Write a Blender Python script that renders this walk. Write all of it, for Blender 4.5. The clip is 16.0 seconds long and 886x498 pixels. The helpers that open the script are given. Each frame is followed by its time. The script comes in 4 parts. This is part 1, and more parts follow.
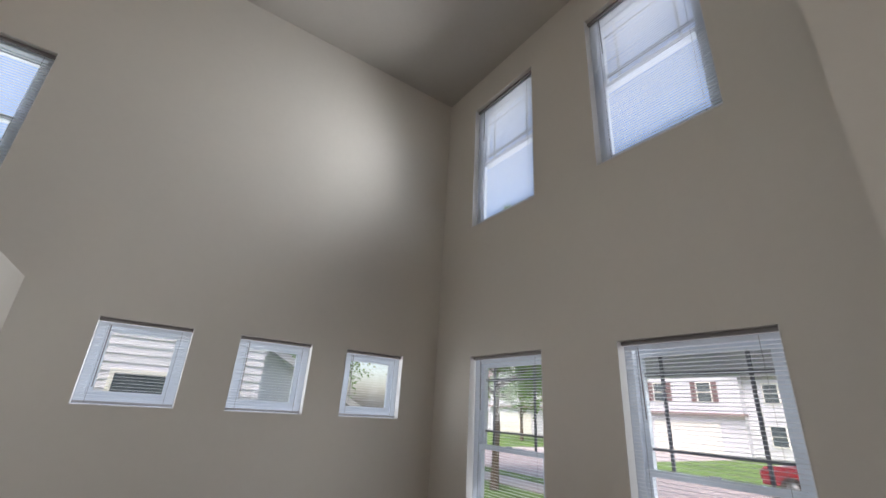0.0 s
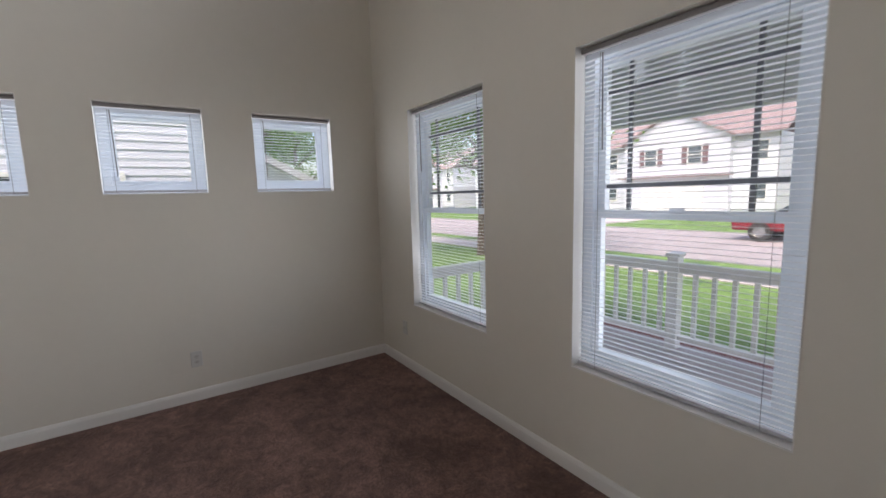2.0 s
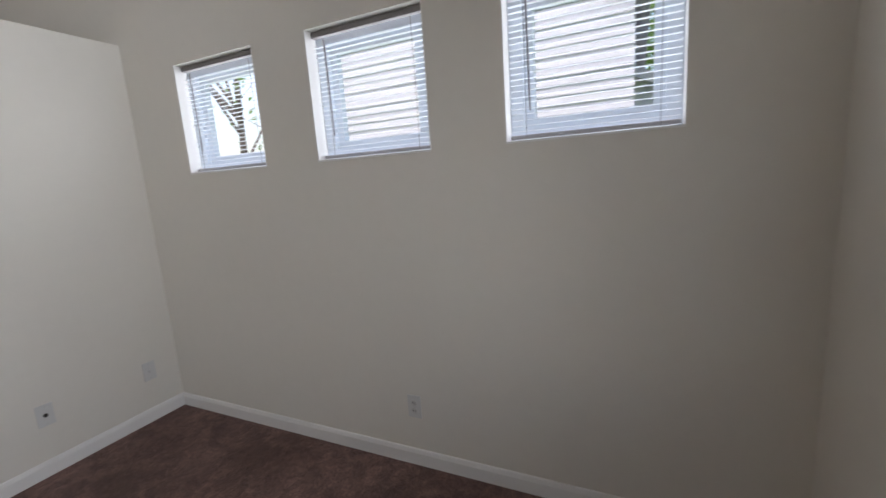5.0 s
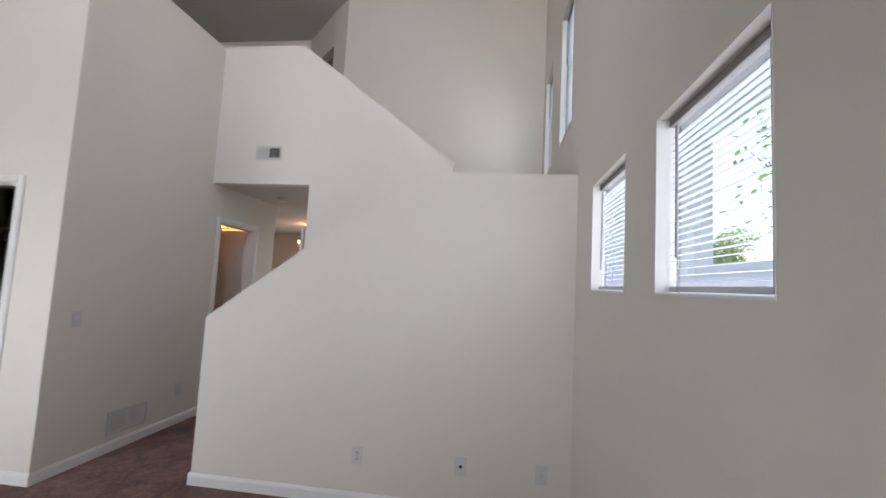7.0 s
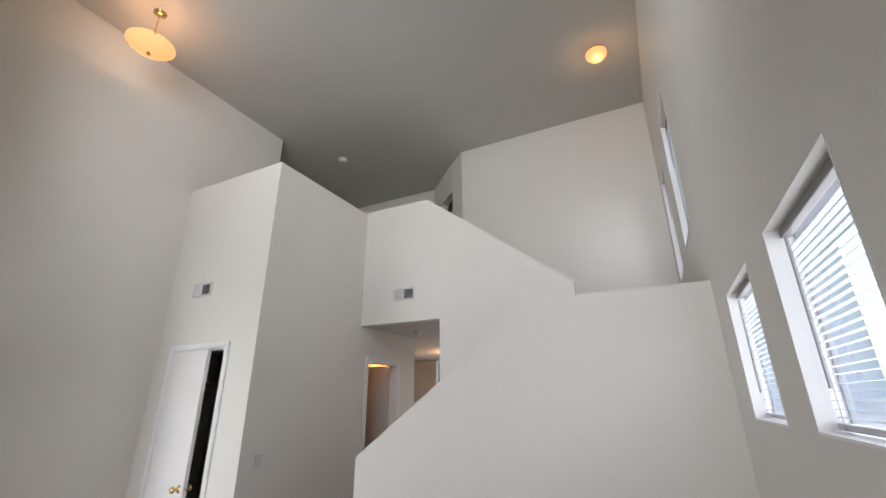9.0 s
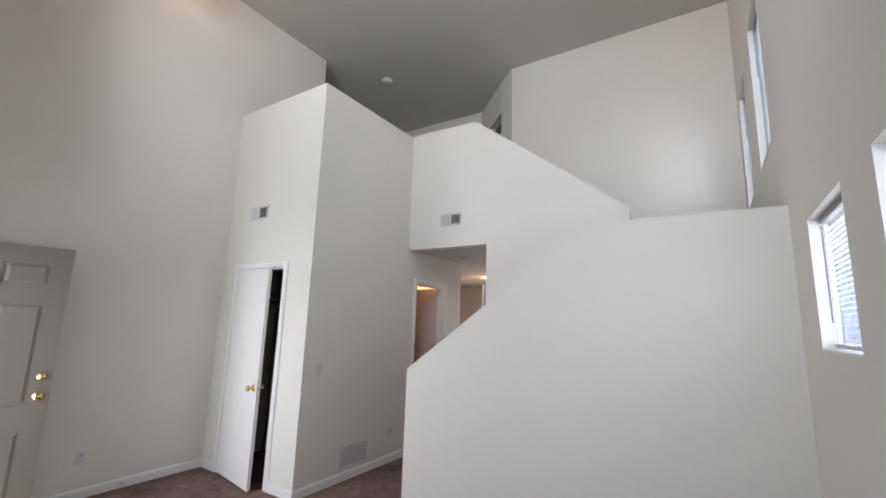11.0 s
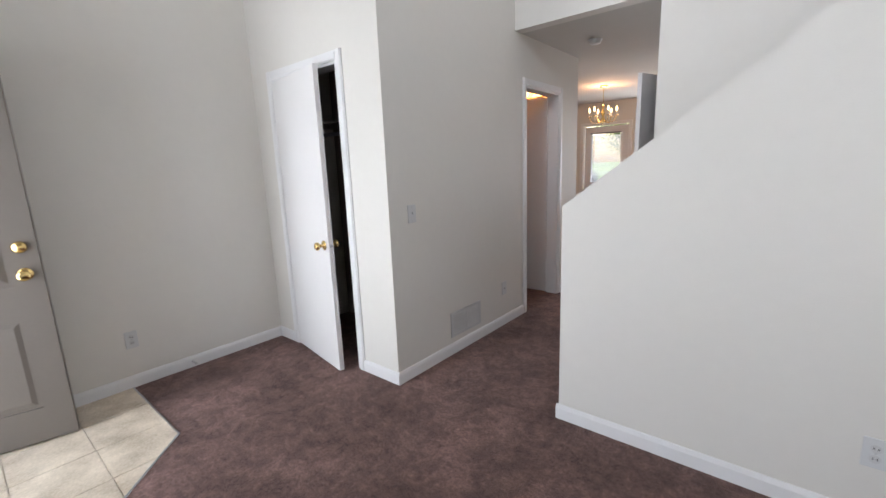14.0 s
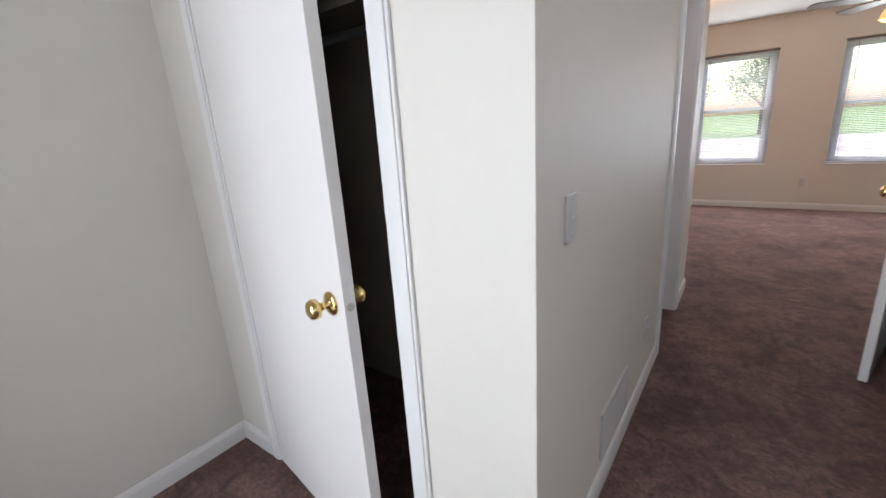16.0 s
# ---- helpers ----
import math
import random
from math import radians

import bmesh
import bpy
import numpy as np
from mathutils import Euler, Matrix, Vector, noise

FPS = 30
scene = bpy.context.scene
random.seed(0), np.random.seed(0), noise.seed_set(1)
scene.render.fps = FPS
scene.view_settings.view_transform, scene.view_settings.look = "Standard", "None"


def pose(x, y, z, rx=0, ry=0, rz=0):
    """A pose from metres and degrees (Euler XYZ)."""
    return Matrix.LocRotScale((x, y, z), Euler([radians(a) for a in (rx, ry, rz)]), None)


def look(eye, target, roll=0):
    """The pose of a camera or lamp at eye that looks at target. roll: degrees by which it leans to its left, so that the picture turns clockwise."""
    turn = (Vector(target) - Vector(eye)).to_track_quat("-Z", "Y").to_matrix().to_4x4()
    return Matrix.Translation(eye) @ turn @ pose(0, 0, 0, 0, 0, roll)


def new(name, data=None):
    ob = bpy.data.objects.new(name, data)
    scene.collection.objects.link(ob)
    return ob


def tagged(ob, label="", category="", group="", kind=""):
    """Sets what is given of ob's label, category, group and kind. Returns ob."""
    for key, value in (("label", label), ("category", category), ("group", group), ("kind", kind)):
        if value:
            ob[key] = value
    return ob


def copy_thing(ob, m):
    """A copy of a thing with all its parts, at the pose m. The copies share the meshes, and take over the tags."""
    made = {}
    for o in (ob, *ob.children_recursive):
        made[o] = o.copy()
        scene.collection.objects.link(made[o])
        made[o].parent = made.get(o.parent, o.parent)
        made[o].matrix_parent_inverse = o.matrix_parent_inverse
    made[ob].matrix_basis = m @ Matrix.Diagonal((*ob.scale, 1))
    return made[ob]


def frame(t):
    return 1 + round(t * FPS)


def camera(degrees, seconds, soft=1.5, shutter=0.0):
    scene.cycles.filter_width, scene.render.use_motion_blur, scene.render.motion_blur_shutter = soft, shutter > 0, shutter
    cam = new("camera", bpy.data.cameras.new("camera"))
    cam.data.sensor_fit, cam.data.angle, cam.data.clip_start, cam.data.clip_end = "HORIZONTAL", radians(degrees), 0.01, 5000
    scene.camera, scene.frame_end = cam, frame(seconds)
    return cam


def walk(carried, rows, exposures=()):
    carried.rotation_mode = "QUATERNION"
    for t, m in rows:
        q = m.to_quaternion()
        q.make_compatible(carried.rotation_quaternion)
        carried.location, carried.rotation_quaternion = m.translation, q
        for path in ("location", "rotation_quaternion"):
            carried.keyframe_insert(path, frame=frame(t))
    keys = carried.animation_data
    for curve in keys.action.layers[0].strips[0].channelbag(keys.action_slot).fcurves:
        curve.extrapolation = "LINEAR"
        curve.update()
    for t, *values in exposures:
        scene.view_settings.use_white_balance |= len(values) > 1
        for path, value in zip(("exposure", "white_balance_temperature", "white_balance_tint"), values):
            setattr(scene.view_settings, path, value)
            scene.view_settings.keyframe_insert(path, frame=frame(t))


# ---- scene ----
cam = camera(93.4, 16.0, shutter=0.25)
PATH = [
    (0, (3.769, -2.5, 1.598), (2.215, -1.47, 2.32), 3.5),
    (0.4, (3.752, -2.453, 1.591), (2.151, -1.414, 2.189), 2.6),
    (1, (3.697, -2.178, 1.551), (2.028, -1.108, 1.813), 0.7),
    (1.5, (3.61, -1.921, 1.476), (1.957, -0.796, 1.468), -0.6),
    (2, (3.429, -1.653, 1.434), (1.79, -0.534, 1.182), -1.6),
    (2.5, (3.212, -1.321, 1.372), (1.489, -0.381, 0.991), -2.2),
    (3, (2.962, -1.062, 1.395), (1.091, -0.478, 0.996), -2.0),
    (5.5, (1.278, -0.486, 1.393), (-0.055, -1.941, 1.065), -0.9),
    (5.6, (1.221, -0.48, 1.38), (0.026, -2.053, 1.061), -0.1),
    (6, (1.059, -0.53, 1.38), (0.282, -2.365, 1.206), 0.8),
    (6.5, (0.749, -0.605, 1.475), (0.49, -2.588, 1.516), 1.4),
    (7, (0.515, -0.473, 1.499), (0.774, -2.449, 1.664), 3.0),
    (7.5, (0.385, -0.425, 1.542), (0.882, -2.345, 1.799), 0.7),
    (8, (0.37, -0.393, 1.558), (0.975, -2.25, 1.985), -1.0),
    (8.5, (0.345, -0.397, 1.579), (1.061, -2.168, 2.172), -1.0),
    (9, (0.359, -0.365, 1.593), (1.198, -2.049, 2.271), -0.3),
    (11.4, (0.406, -0.384, 1.549), (1.501, -2.044, 1.761), 1.4),
    (11.5, (0.388, -0.378, 1.542), (1.492, -2.036, 1.718), 1.3),
    (12, (0.437, -0.442, 1.479), (1.636, -2.043, 1.485), 2.2),
    (12.5, (0.636, -0.566, 1.44), (1.926, -2.086, 1.28), -0.1),
    (13, (0.937, -0.771, 1.417), (2.206, -2.284, 1.103), -1.0),
    (13.5, (1.311, -1.077, 1.432), (2.657, -2.504, 1.042), -2.1),
    (14, (1.713, -1.31, 1.387), (2.976, -2.812, 1.001), -2.2),
    (14.5, (2.106, -1.56, 1.362), (3.32, -3.094, 0.946), -2.6),
    (15, (2.506, -1.816, 1.341), (3.725, -3.324, 0.85), -2.9),
    (15.4, (2.839, -2.019, 1.366), (3.949, -3.583, 0.799), -3.2),
    (15.5, (2.911, -2.054, 1.367), (4.021, -3.62, 0.804), -3.2),
    (16, (3.241, -2.27, 1.314), (4.394, -3.814, 0.776), -3.8),
]
walk(cam, [(t, look(eye, target, roll)) for t, eye, target, roll in PATH],
     [(0, 0.1, 6800, 13), (1.0, 0.15, 6800, 13), (2.0, 0.3, 6800, 13.5), (3.0, 0.25, 6800, 13.5), (5.5, 0.35, 6650, 13), (7.0, 0.4, 6650, 13), (9.0, 0.5, 6650, 13),
      (11.5, 0.72, 6450, 13), (12.5, 0.82, 6400, 13), (14.5, 0.92, 6380, 13), (16.0, 0.8, 6380, 13)])

# ---------------------------------------------------------------- light
SKY_STRENGTH = 0.35
world = bpy.data.worlds.new("overcast_sky")
scene.world = world
world.use_nodes = True
wn = world.node_tree.nodes
sky = wn.new("ShaderNodeTexSky")
sky.sky_type = "NISHITA"
sky.sun_disc = False
sky.sun_elevation = radians(52)
sky.sun_rotation = radians(150)
sky.air_density, sky.dust_density, sky.ozone_density = 1.0, 4.0, 0.6
wn["Background"].inputs[1].default_value = SKY_STRENGTH
world.node_tree.links.new(sky.outputs[0], wn["Background"].inputs[0])

sun = new("sun", bpy.data.lights.new("sun", "SUN"))
sun.data.energy, sun.data.angle, sun.data.color = 1.7, radians(14), (1.0, 0.96, 0.9)
sun.matrix_world = look((0, 0, 30), (-8, 14, 0))


def daylight(name, m, w, h, watts, spread):
    """Sky light in an opening; it shines along its local -z."""
    lt = new(name, bpy.data.lights.new(name, "AREA"))
    lt.data.shape, lt.data.size, lt.data.size_y = "RECTANGLE", w, h
    lt.data.energy, lt.data.color, lt.data.spread = watts, (0.87, 0.93, 1.0), radians(spread)
    lt.matrix_world = m


daylight("doorway_daylight", look((4.48, -0.60, 1.05), (3.7, -3.0, 1.1)), 0.80, 1.95, 17, 124)
for x, dx, dz, d, w in ((0.985, -0.14, 0.0, 0.08, 0.70), (2.545, 0.45, 0.15, 0.18, 0.50)):
    daylight("upper_window_daylight", look((x, -d, 4.17), (x + dx, -1.0 - d, 4.17 + dz)), w, 1.1, 15, 98)
    daylight("upper_window_sky", look((x, 0.15, 4.21), (x, -3.0, 4.21)), 0.88, 1.50, 6, 180)
for x, dx, spread in ((1.02, 0.08, 112), (2.57, -0.55, 106)):
    daylight("front_window_sky", look((x, 0.030, 1.33), (x + dx, -1.0, 1.15)), 0.88, 1.46, 4.2, spread)
    daylight("front_window_haze", look((x, 0.068, 1.33), (x, -3.0, 1.33)), 0.88, 1.50, 3.2, 180)
for y in (-3.945, -5.175):
    daylight("landing_window_daylight", look((0.0, y, 3.35), (3.0, y, 3.1)), 0.56, 1.06, 2.0, 120)
    daylight("landing_window_sky", look((-0.15, y, 3.38), (3.0, y, 3.38)), 0.58, 1.16, 3.5, 180)
for y in (-0.70, -1.62, -2.5525):
    daylight("side_window_sky", look((-0.068, y, 1.79), (3.0, y, 1.79)), 0.58, 0.57, 1.9, 180)
    daylight("side_window_daylight", look((-0.032, y, 1.79), (3.0, y, 1.79)), 0.58, 0.56, 0.35, 180)
for x in (3.535, 2.025):
    daylight("back_window_sky", look((x, -9.615, 1.33), (x, -6.0, 1.2)), 0.84, 1.38, 20, 180)


# ---------------------------------------------------------------- materials
def mat(name, color, rough=0.6, metal=0.0, var=0.06, scale=6.0, bump=0.0, bscale=200.0, warm=None, coat=0.0, spec=0.5):
    """Base colour varied at two scales, with fine relief."""
    m = bpy.data.materials.new(name)
    m.use_nodes = True
    nt = m.node_tree
    n, l = nt.nodes, nt.links
    b = n["Principled BSDF"]
    co = n.new("ShaderNodeTexCoord")
    geo = n.new("ShaderNodeNewGeometry")
    big = n.new("ShaderNodeTexNoise")
    big.inputs["Scale"].default_value, big.inputs["Detail"].default_value = scale, 4
    fine = n.new("ShaderNodeTexNoise")
    fine.inputs["Scale"].default_value, fine.inputs["Detail"].default_value = scale * 14, 3
    add = n.new("ShaderNodeMath")
    add.operation = "MULTIPLY_ADD"
    add.inputs[1].default_value = 0.45
    ramp = n.new("ShaderNodeMix")
    ramp.data_type = "RGBA"
    lo = [max(0, c * (1 - var)) for c in color]
    hi = [min(1, c * (1 + var)) for c in (warm or color)]
    ramp.inputs["A"].default_value, ramp.inputs["B"].default_value = (*lo, 1), (*hi, 1)
    sub = n.new("ShaderNodeMapRange")
    sub.inputs["From Min"].default_value, sub.inputs["From Max"].default_value = 0.45, 1.0
    l.new(geo.outputs["Position"], big.inputs["Vector"])
    l.new(geo.outputs["Position"], fine.inputs["Vector"])
    l.new(fine.outputs[0], add.inputs[0])
    l.new(big.outputs[0], add.inputs[2])
    l.new(add.outputs[0], sub.inputs["Value"])
    l.new(sub.outputs[0], ramp.inputs["Factor"])
    l.new(ramp.outputs["Result"], b.inputs["Base Color"])
    b.inputs["Roughness"].default_value, b.inputs["Metallic"].default_value = rough, metal
    b.inputs["Coat Weight"].default_value = coat
    b.inputs["Specular IOR Level"].default_value = spec
    if bump:
        tex = n.new("ShaderNodeTexNoise")
        tex.inputs["Scale"].default_value, tex.inputs["Detail"].default_value = bscale, 5
        bp = n.new("ShaderNodeBump")
        bp.inputs["Strength"].default_value, bp.inputs["Distance"].default_value = bump, 0.01
        l.new(geo.outputs["Position"], tex.inputs["Vector"])
        l.new(tex.outputs[0], bp.inputs["Height"])
        l.new(bp.outputs[0], b.inputs["Normal"])
    return m


def glow(name, color, strength):
    m = bpy.data.materials.new(name)
    m.use_nodes = True
    b = m.node_tree.nodes["Principled BSDF"]
    b.inputs["Base Color"].default_value = (0.55, 0.36, 0.2, 1)
    b.inputs["Emission Color"].default_value = (*color, 1)
    b.inputs["Emission Strength"].default_value = strength
    b.inputs["Roughness"].default_value = 0.3
    return m


def glass_mat(name, tint=(1, 1, 1), share=0.06):
    m = bpy.data.materials.new(name)
    m.use_nodes = True
    n, l = m.node_tree.nodes, m.node_tree.links
    n.remove(n["Principled BSDF"])
    a, g, mix = n.new("ShaderNodeBsdfTransparent"), n.new("ShaderNodeBsdfGlossy"), n.new("ShaderNodeMixShader")
    mix.inputs[0].default_value = share
    a.inputs[0].default_value = (*tint, 1)
    g.inputs["Roughness"].default_value = 0.02
    l.new(a.outputs[0], mix.inputs[1])
    l.new(g.outputs[0], mix.inputs[2])
    l.new(mix.outputs[0], n["Material Output"].inputs[0])
    return m


def carpet_mat():
    m = mat("brown_carpet", (0.130, 0.071, 0.060), 0.95, var=0.42, scale=2.2, warm=(0.185, 0.110, 0.095), bump=1.0, bscale=260, spec=0.15)
    n, l = m.node_tree.nodes, m.node_tree.links
    b = n["Principled BSDF"]
    b.inputs["Sheen Weight"].default_value = 0.35
    b.inputs["Sheen Roughness"].default_value = 0.6
    b.inputs["Sheen Tint"].default_value = (0.62, 0.47, 0.44, 1)
    # pile: tufts lighter at their tips
    geo = n.new("ShaderNodeNewGeometry")
    vor = n.new("ShaderNodeTexNoise")
    vor.inputs["Scale"].default_value, vor.inputs["Detail"].default_value, vor.inputs["Roughness"].default_value = 70, 5, 0.7
    mr = n.new("ShaderNodeMapRange")
    mr.inputs["From Min"].default_value, mr.inputs["From Max"].default_value = 0.33, 0.68
    mr.inputs["To Min"].default_value, mr.inputs["To Max"].default_value = 0.5, 1.5
    mul = n.new("ShaderNodeVectorMath")
    mul.operation = "MULTIPLY"
    src = b.inputs["Base Color"].links[0].from_socket
    l.new(geo.outputs["Position"], vor.inputs["Vector"])
    l.new(vor.outputs[0], mr.inputs["Value"])
    l.new(src, mul.inputs[0])
    l.new(mr.outputs[0], mul.inputs[1])
    clump = n.new("ShaderNodeTexNoise")
    clump.inputs["Scale"].default_value, clump.inputs["Detail"].default_value, clump.inputs["Distortion"].default_value = 11, 4, 0.9
    cr = n.new("ShaderNodeMapRange")
    cr.inputs["From Min"].default_value, cr.inputs["From Max"].default_value = 0.35, 0.65
    cr.inputs["To Min"].default_value, cr.inputs["To Max"].default_value = 0.70, 1.28
    mul2 = n.new("ShaderNodeVectorMath")
    mul2.operation = "MULTIPLY"
    l.new(geo.outputs["Position"], clump.inputs["Vector"])
    l.new(clump.outputs[0], cr.inputs["Value"])
    l.new(mul.outputs[0], mul2.inputs[0])
    l.new(cr.outputs[0], mul2.inputs[1])
    l.new(mul2.outputs[0], b.inputs["Base Color"])
    return m


M_WALL = mat("eggshell_wall_paint", (0.69, 0.660, 0.608), 0.55, var=0.025, scale=1.3, bump=0.07, bscale=160, spec=0.35)
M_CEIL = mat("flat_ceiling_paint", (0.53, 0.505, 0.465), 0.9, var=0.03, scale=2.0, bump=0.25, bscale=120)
M_TRIM = mat("white_trim_paint", (0.75, 0.74, 0.73), 0.35, var=0.02, scale=4, bump=0.03, bscale=90)
M_DOOR = mat("white_door_paint", (0.72, 0.70, 0.685), 0.38, var=0.02, scale=3, bump=0.04, bscale=60)
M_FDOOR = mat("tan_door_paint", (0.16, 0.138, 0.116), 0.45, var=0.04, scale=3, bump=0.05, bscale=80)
M_CARPET = carpet_mat()
M_TILE = mat("cream_floor_tile", (0.55, 0.46, 0.35), 0.25, var=0.18, scale=6, warm=(0.70, 0.61, 0.49), bump=0.05, bscale=30)
M_GROUT = mat("beige_grout", (0.48, 0.42, 0.34), 0.9, var=0.1, scale=20, bump=0.3, bscale=300)
M_VINYL = mat("white_vinyl", (0.76, 0.82, 0.90), 0.4, var=0.02, scale=5)
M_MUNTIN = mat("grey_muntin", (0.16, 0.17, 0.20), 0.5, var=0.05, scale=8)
M_SLAT = mat("white_blind_slat", (0.82, 0.83, 0.85), 0.4, var=0.02, scale=5)
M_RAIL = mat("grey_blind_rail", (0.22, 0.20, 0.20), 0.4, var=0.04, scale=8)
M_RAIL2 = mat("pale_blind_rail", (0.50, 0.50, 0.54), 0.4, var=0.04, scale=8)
M_CORD = mat("grey_cord", (0.25, 0.25, 0.27), 0.6, var=0.05)
M_GLASS = glass_mat("window_glass")
M_BRASS = mat("polished_brass", (0.78, 0.57, 0.24), 0.18, 1.0, var=0.08, scale=30)
M_STEEL = mat("brushed_steel", (0.45, 0.45, 0.46), 0.35, 1.0, var=0.05, scale=40)
M_PLATE = mat("white_plastic_plate", (0.59, 0.588, 0.58), 0.35, var=0.02, scale=9)
M_DARK = mat("dark_slot", (0.03, 0.028, 0.026), 0.7, var=0.1)
M_VENT = mat("white_enamel_vent", (0.54, 0.53, 0.52), 0.4, var=0.03, scale=12)
# unlit closet interior: its shade is put into this darker wall colour
M_CLOSET_SHADE = mat("closet_shade_tone", (0.30, 0.26, 0.21), 0.8, var=0.06, scale=2)
M_BLADE = mat("dark_fan_blade", (0.10, 0.07, 0.05), 0.45, var=0.15, scale=12)
M_BULB = glow("warm_bulb", (1.0, 0.62, 0.28), 5)
M_BOWL = glow("amber_glass_lit", (1.0, 0.46, 0.15), 0.7)
M_DOME = glow("dome_glass_lit", (1.0, 0.46, 0.15), 0.75)
M_CRYSTAL = glass_mat("crystal", (0.95, 0.93, 0.9))
M_GRASS = mat("lawn_grass", (0.075, 0.15, 0.03), 0.9, var=0.35, scale=1.5, warm=(0.13, 0.22, 0.05), bump=0.6, bscale=40)
M_ROAD = mat("pale_asphalt", (0.33, 0.29, 0.30), 0.9, var=0.12, scale=1.0, bump=0.3, bscale=60)
M_CONC = mat("pale_concrete", (0.46, 0.41, 0.42), 0.85, var=0.1, scale=1.5, bump=0.2, bscale=60)
M_SIDING = mat("white_siding", (0.57, 0.58, 0.66), 0.6, var=0.03, scale=2)
M_PALE_ROOF = mat("pale_grey_shingle", (0.40, 0.40, 0.42), 0.9, var=0.15, scale=6, bump=0.4, bscale=30)
M_ROOF = mat("brown_shingle", (0.25, 0.185, 0.19), 0.9, var=0.25, scale=6, bump=0.4, bscale=30)
M_WINDARK = mat("dark_window_pane", (0.06, 0.08, 0.10), 0.08, var=0.1, scale=1)
M_SHUTTER = mat("maroon_shutter", (0.14, 0.085, 0.095), 0.6, var=0.06)
M_BARK = mat("grey_bark", (0.13, 0.10, 0.08), 0.9, var=0.25, scale=12, bump=0.6, bscale=30)
M_LEAF = mat("green_leaf", (0.06, 0.13, 0.03), 0.6, var=0.5, scale=3, warm=(0.17, 0.30, 0.09))
M_RED = mat("red_car_paint", (0.20, 0.014, 0.026), 0.25, var=0.05, coat=0.6)
M_TYRE = mat("black_rubber", (0.02, 0.02, 0.02), 0.8, var=0.1)
M_BLUE = mat("blue_car_paint", (0.05, 0.07, 0.12), 0.25, var=0.05, coat=0.6)
M_BRONZE = mat("red_mulch", (0.20, 0.07, 0.06), 0.9, var=0.3, scale=15)


def let_light_through(m, share, color):
    """Thin sheet: part of the light that falls on one side leaves on the other."""
    n, l = m.node_tree.nodes, m.node_tree.links
    t, mix = n.new("ShaderNodeBsdfTranslucent"), n.new("ShaderNodeMixShader")
    t.inputs[0].default_value = (*color, 1)
    mix.inputs[0].default_value = share
    l.new(n["Principled BSDF"].outputs[0], mix.inputs[1])
    l.new(t.outputs[0], mix.inputs[2])
    l.new(mix.outputs[0], n["Material Output"].inputs[0])


let_light_through(M_SLAT, 0.4, (0.80, 0.84, 0.90))
let_light_through(M_LEAF, 0.4, (0.22, 0.40, 0.08))


# ---------------------------------------------------------------- mesh helpers
def finish(bm, name, material, smooth=False):
    me = bpy.data.meshes.new(name)
    bmesh.ops.recalc_face_normals(bm, faces=bm.faces)
    bm.to_mesh(me)
    bm.free()
    if smooth:
        for p in me.polygons:
            p.use_smooth = True
    me.materials.append(material)
    return me


def part(name, bm, material, parent=None, label="", smooth=False, at=None):
    ob = new(name, finish(bm, name, material, smooth))
    if parent:
        ob.parent = parent
    if at:
        ob.matrix_basis = at
    if label:
        tagged(ob, label)
    return ob


def empty(name, m=None):
    e = new(name)
    e.empty_display_size = 0.05
    if m:
        e.matrix_basis = m
    return e


def box(lo, hi, bevel=0.0, bm=None):
    own = bm is None
    b = bmesh.new() if (own or bevel) else bm
    vs = [b.verts.new((x, y, z)) for x in (lo[0], hi[0]) for y in (lo[1], hi[1]) for z in (lo[2], hi[2])]
    for f in ((0, 1, 3, 2), (4, 6, 7, 5), (0, 4, 5, 1), (2, 3, 7, 6), (0, 2, 6, 4), (1, 5, 7, 3)):
        b.faces.new([vs[i] for i in f])
    if bevel:
        bmesh.ops.bevel(b, geom=b.edges[:], offset=bevel, segments=2, profile=0.5, affect="EDGES")
        if not own:
            join(bm, b)
            return bm
    return b


def join(bm, other, m=None):
    me = bpy.data.meshes.new("tmp")
    if m:
        other.transform(m)
    other.to_mesh(me)
    other.free()
    bm.from_mesh(me)
    bpy.data.meshes.remove(me)
    return bm


def prism(points, axis, a, b, bevel=0.0):
    """A polygon extruded along axis from a to b; the points are in the other two axes, in order."""
    bm = bmesh.new()

    def put(p, d):
        return (d, p[0], p[1]) if axis == "x" else (p[0], d, p[1]) if axis == "y" else (p[0], p[1], d)
    lo = [bm.verts.new(put(p, a)) for p in points]
    hi = [bm.verts.new(put(p, b)) for p in points]
    bm.faces.new(lo)
    bm.faces.new(hi)
    k = len(points)
    for i in range(k):
        bm.faces.new((lo[i], lo[(i + 1) % k], hi[(i + 1) % k], hi[i]))
    if bevel:
        bmesh.ops.recalc_face_normals(bm, faces=bm.faces)
        bmesh.ops.bevel(bm, geom=bm.edges[:], offset=bevel, segments=2, profile=0.5, affect="EDGES")
    return bm


def lathe(profile, seg=24, m=None):
    """Profile of (radius, height) turned round z."""
    bm = bmesh.new()
    rings = []
    for r, z in profile:
        if r < 1e-5:
            rings.append([bm.verts.new((0, 0, z))])
        else:
            rings.append([bm.verts.new((r * math.cos(2 * math.pi * i / seg), r * math.sin(2 * math.pi * i / seg), z)) for i in range(seg)])
    for p, q in zip(rings, rings[1:]):
        for i in range(seg):
            j = (i + 1) % seg
            f = [p[i % len(p)], p[j % len(p)], q[j % len(q)], q[i % len(q)]]
            f = list(dict.fromkeys(f))
            if len(f) > 2:
                bm.faces.new(f)
    if m:
        bm.transform(m)
    return bm


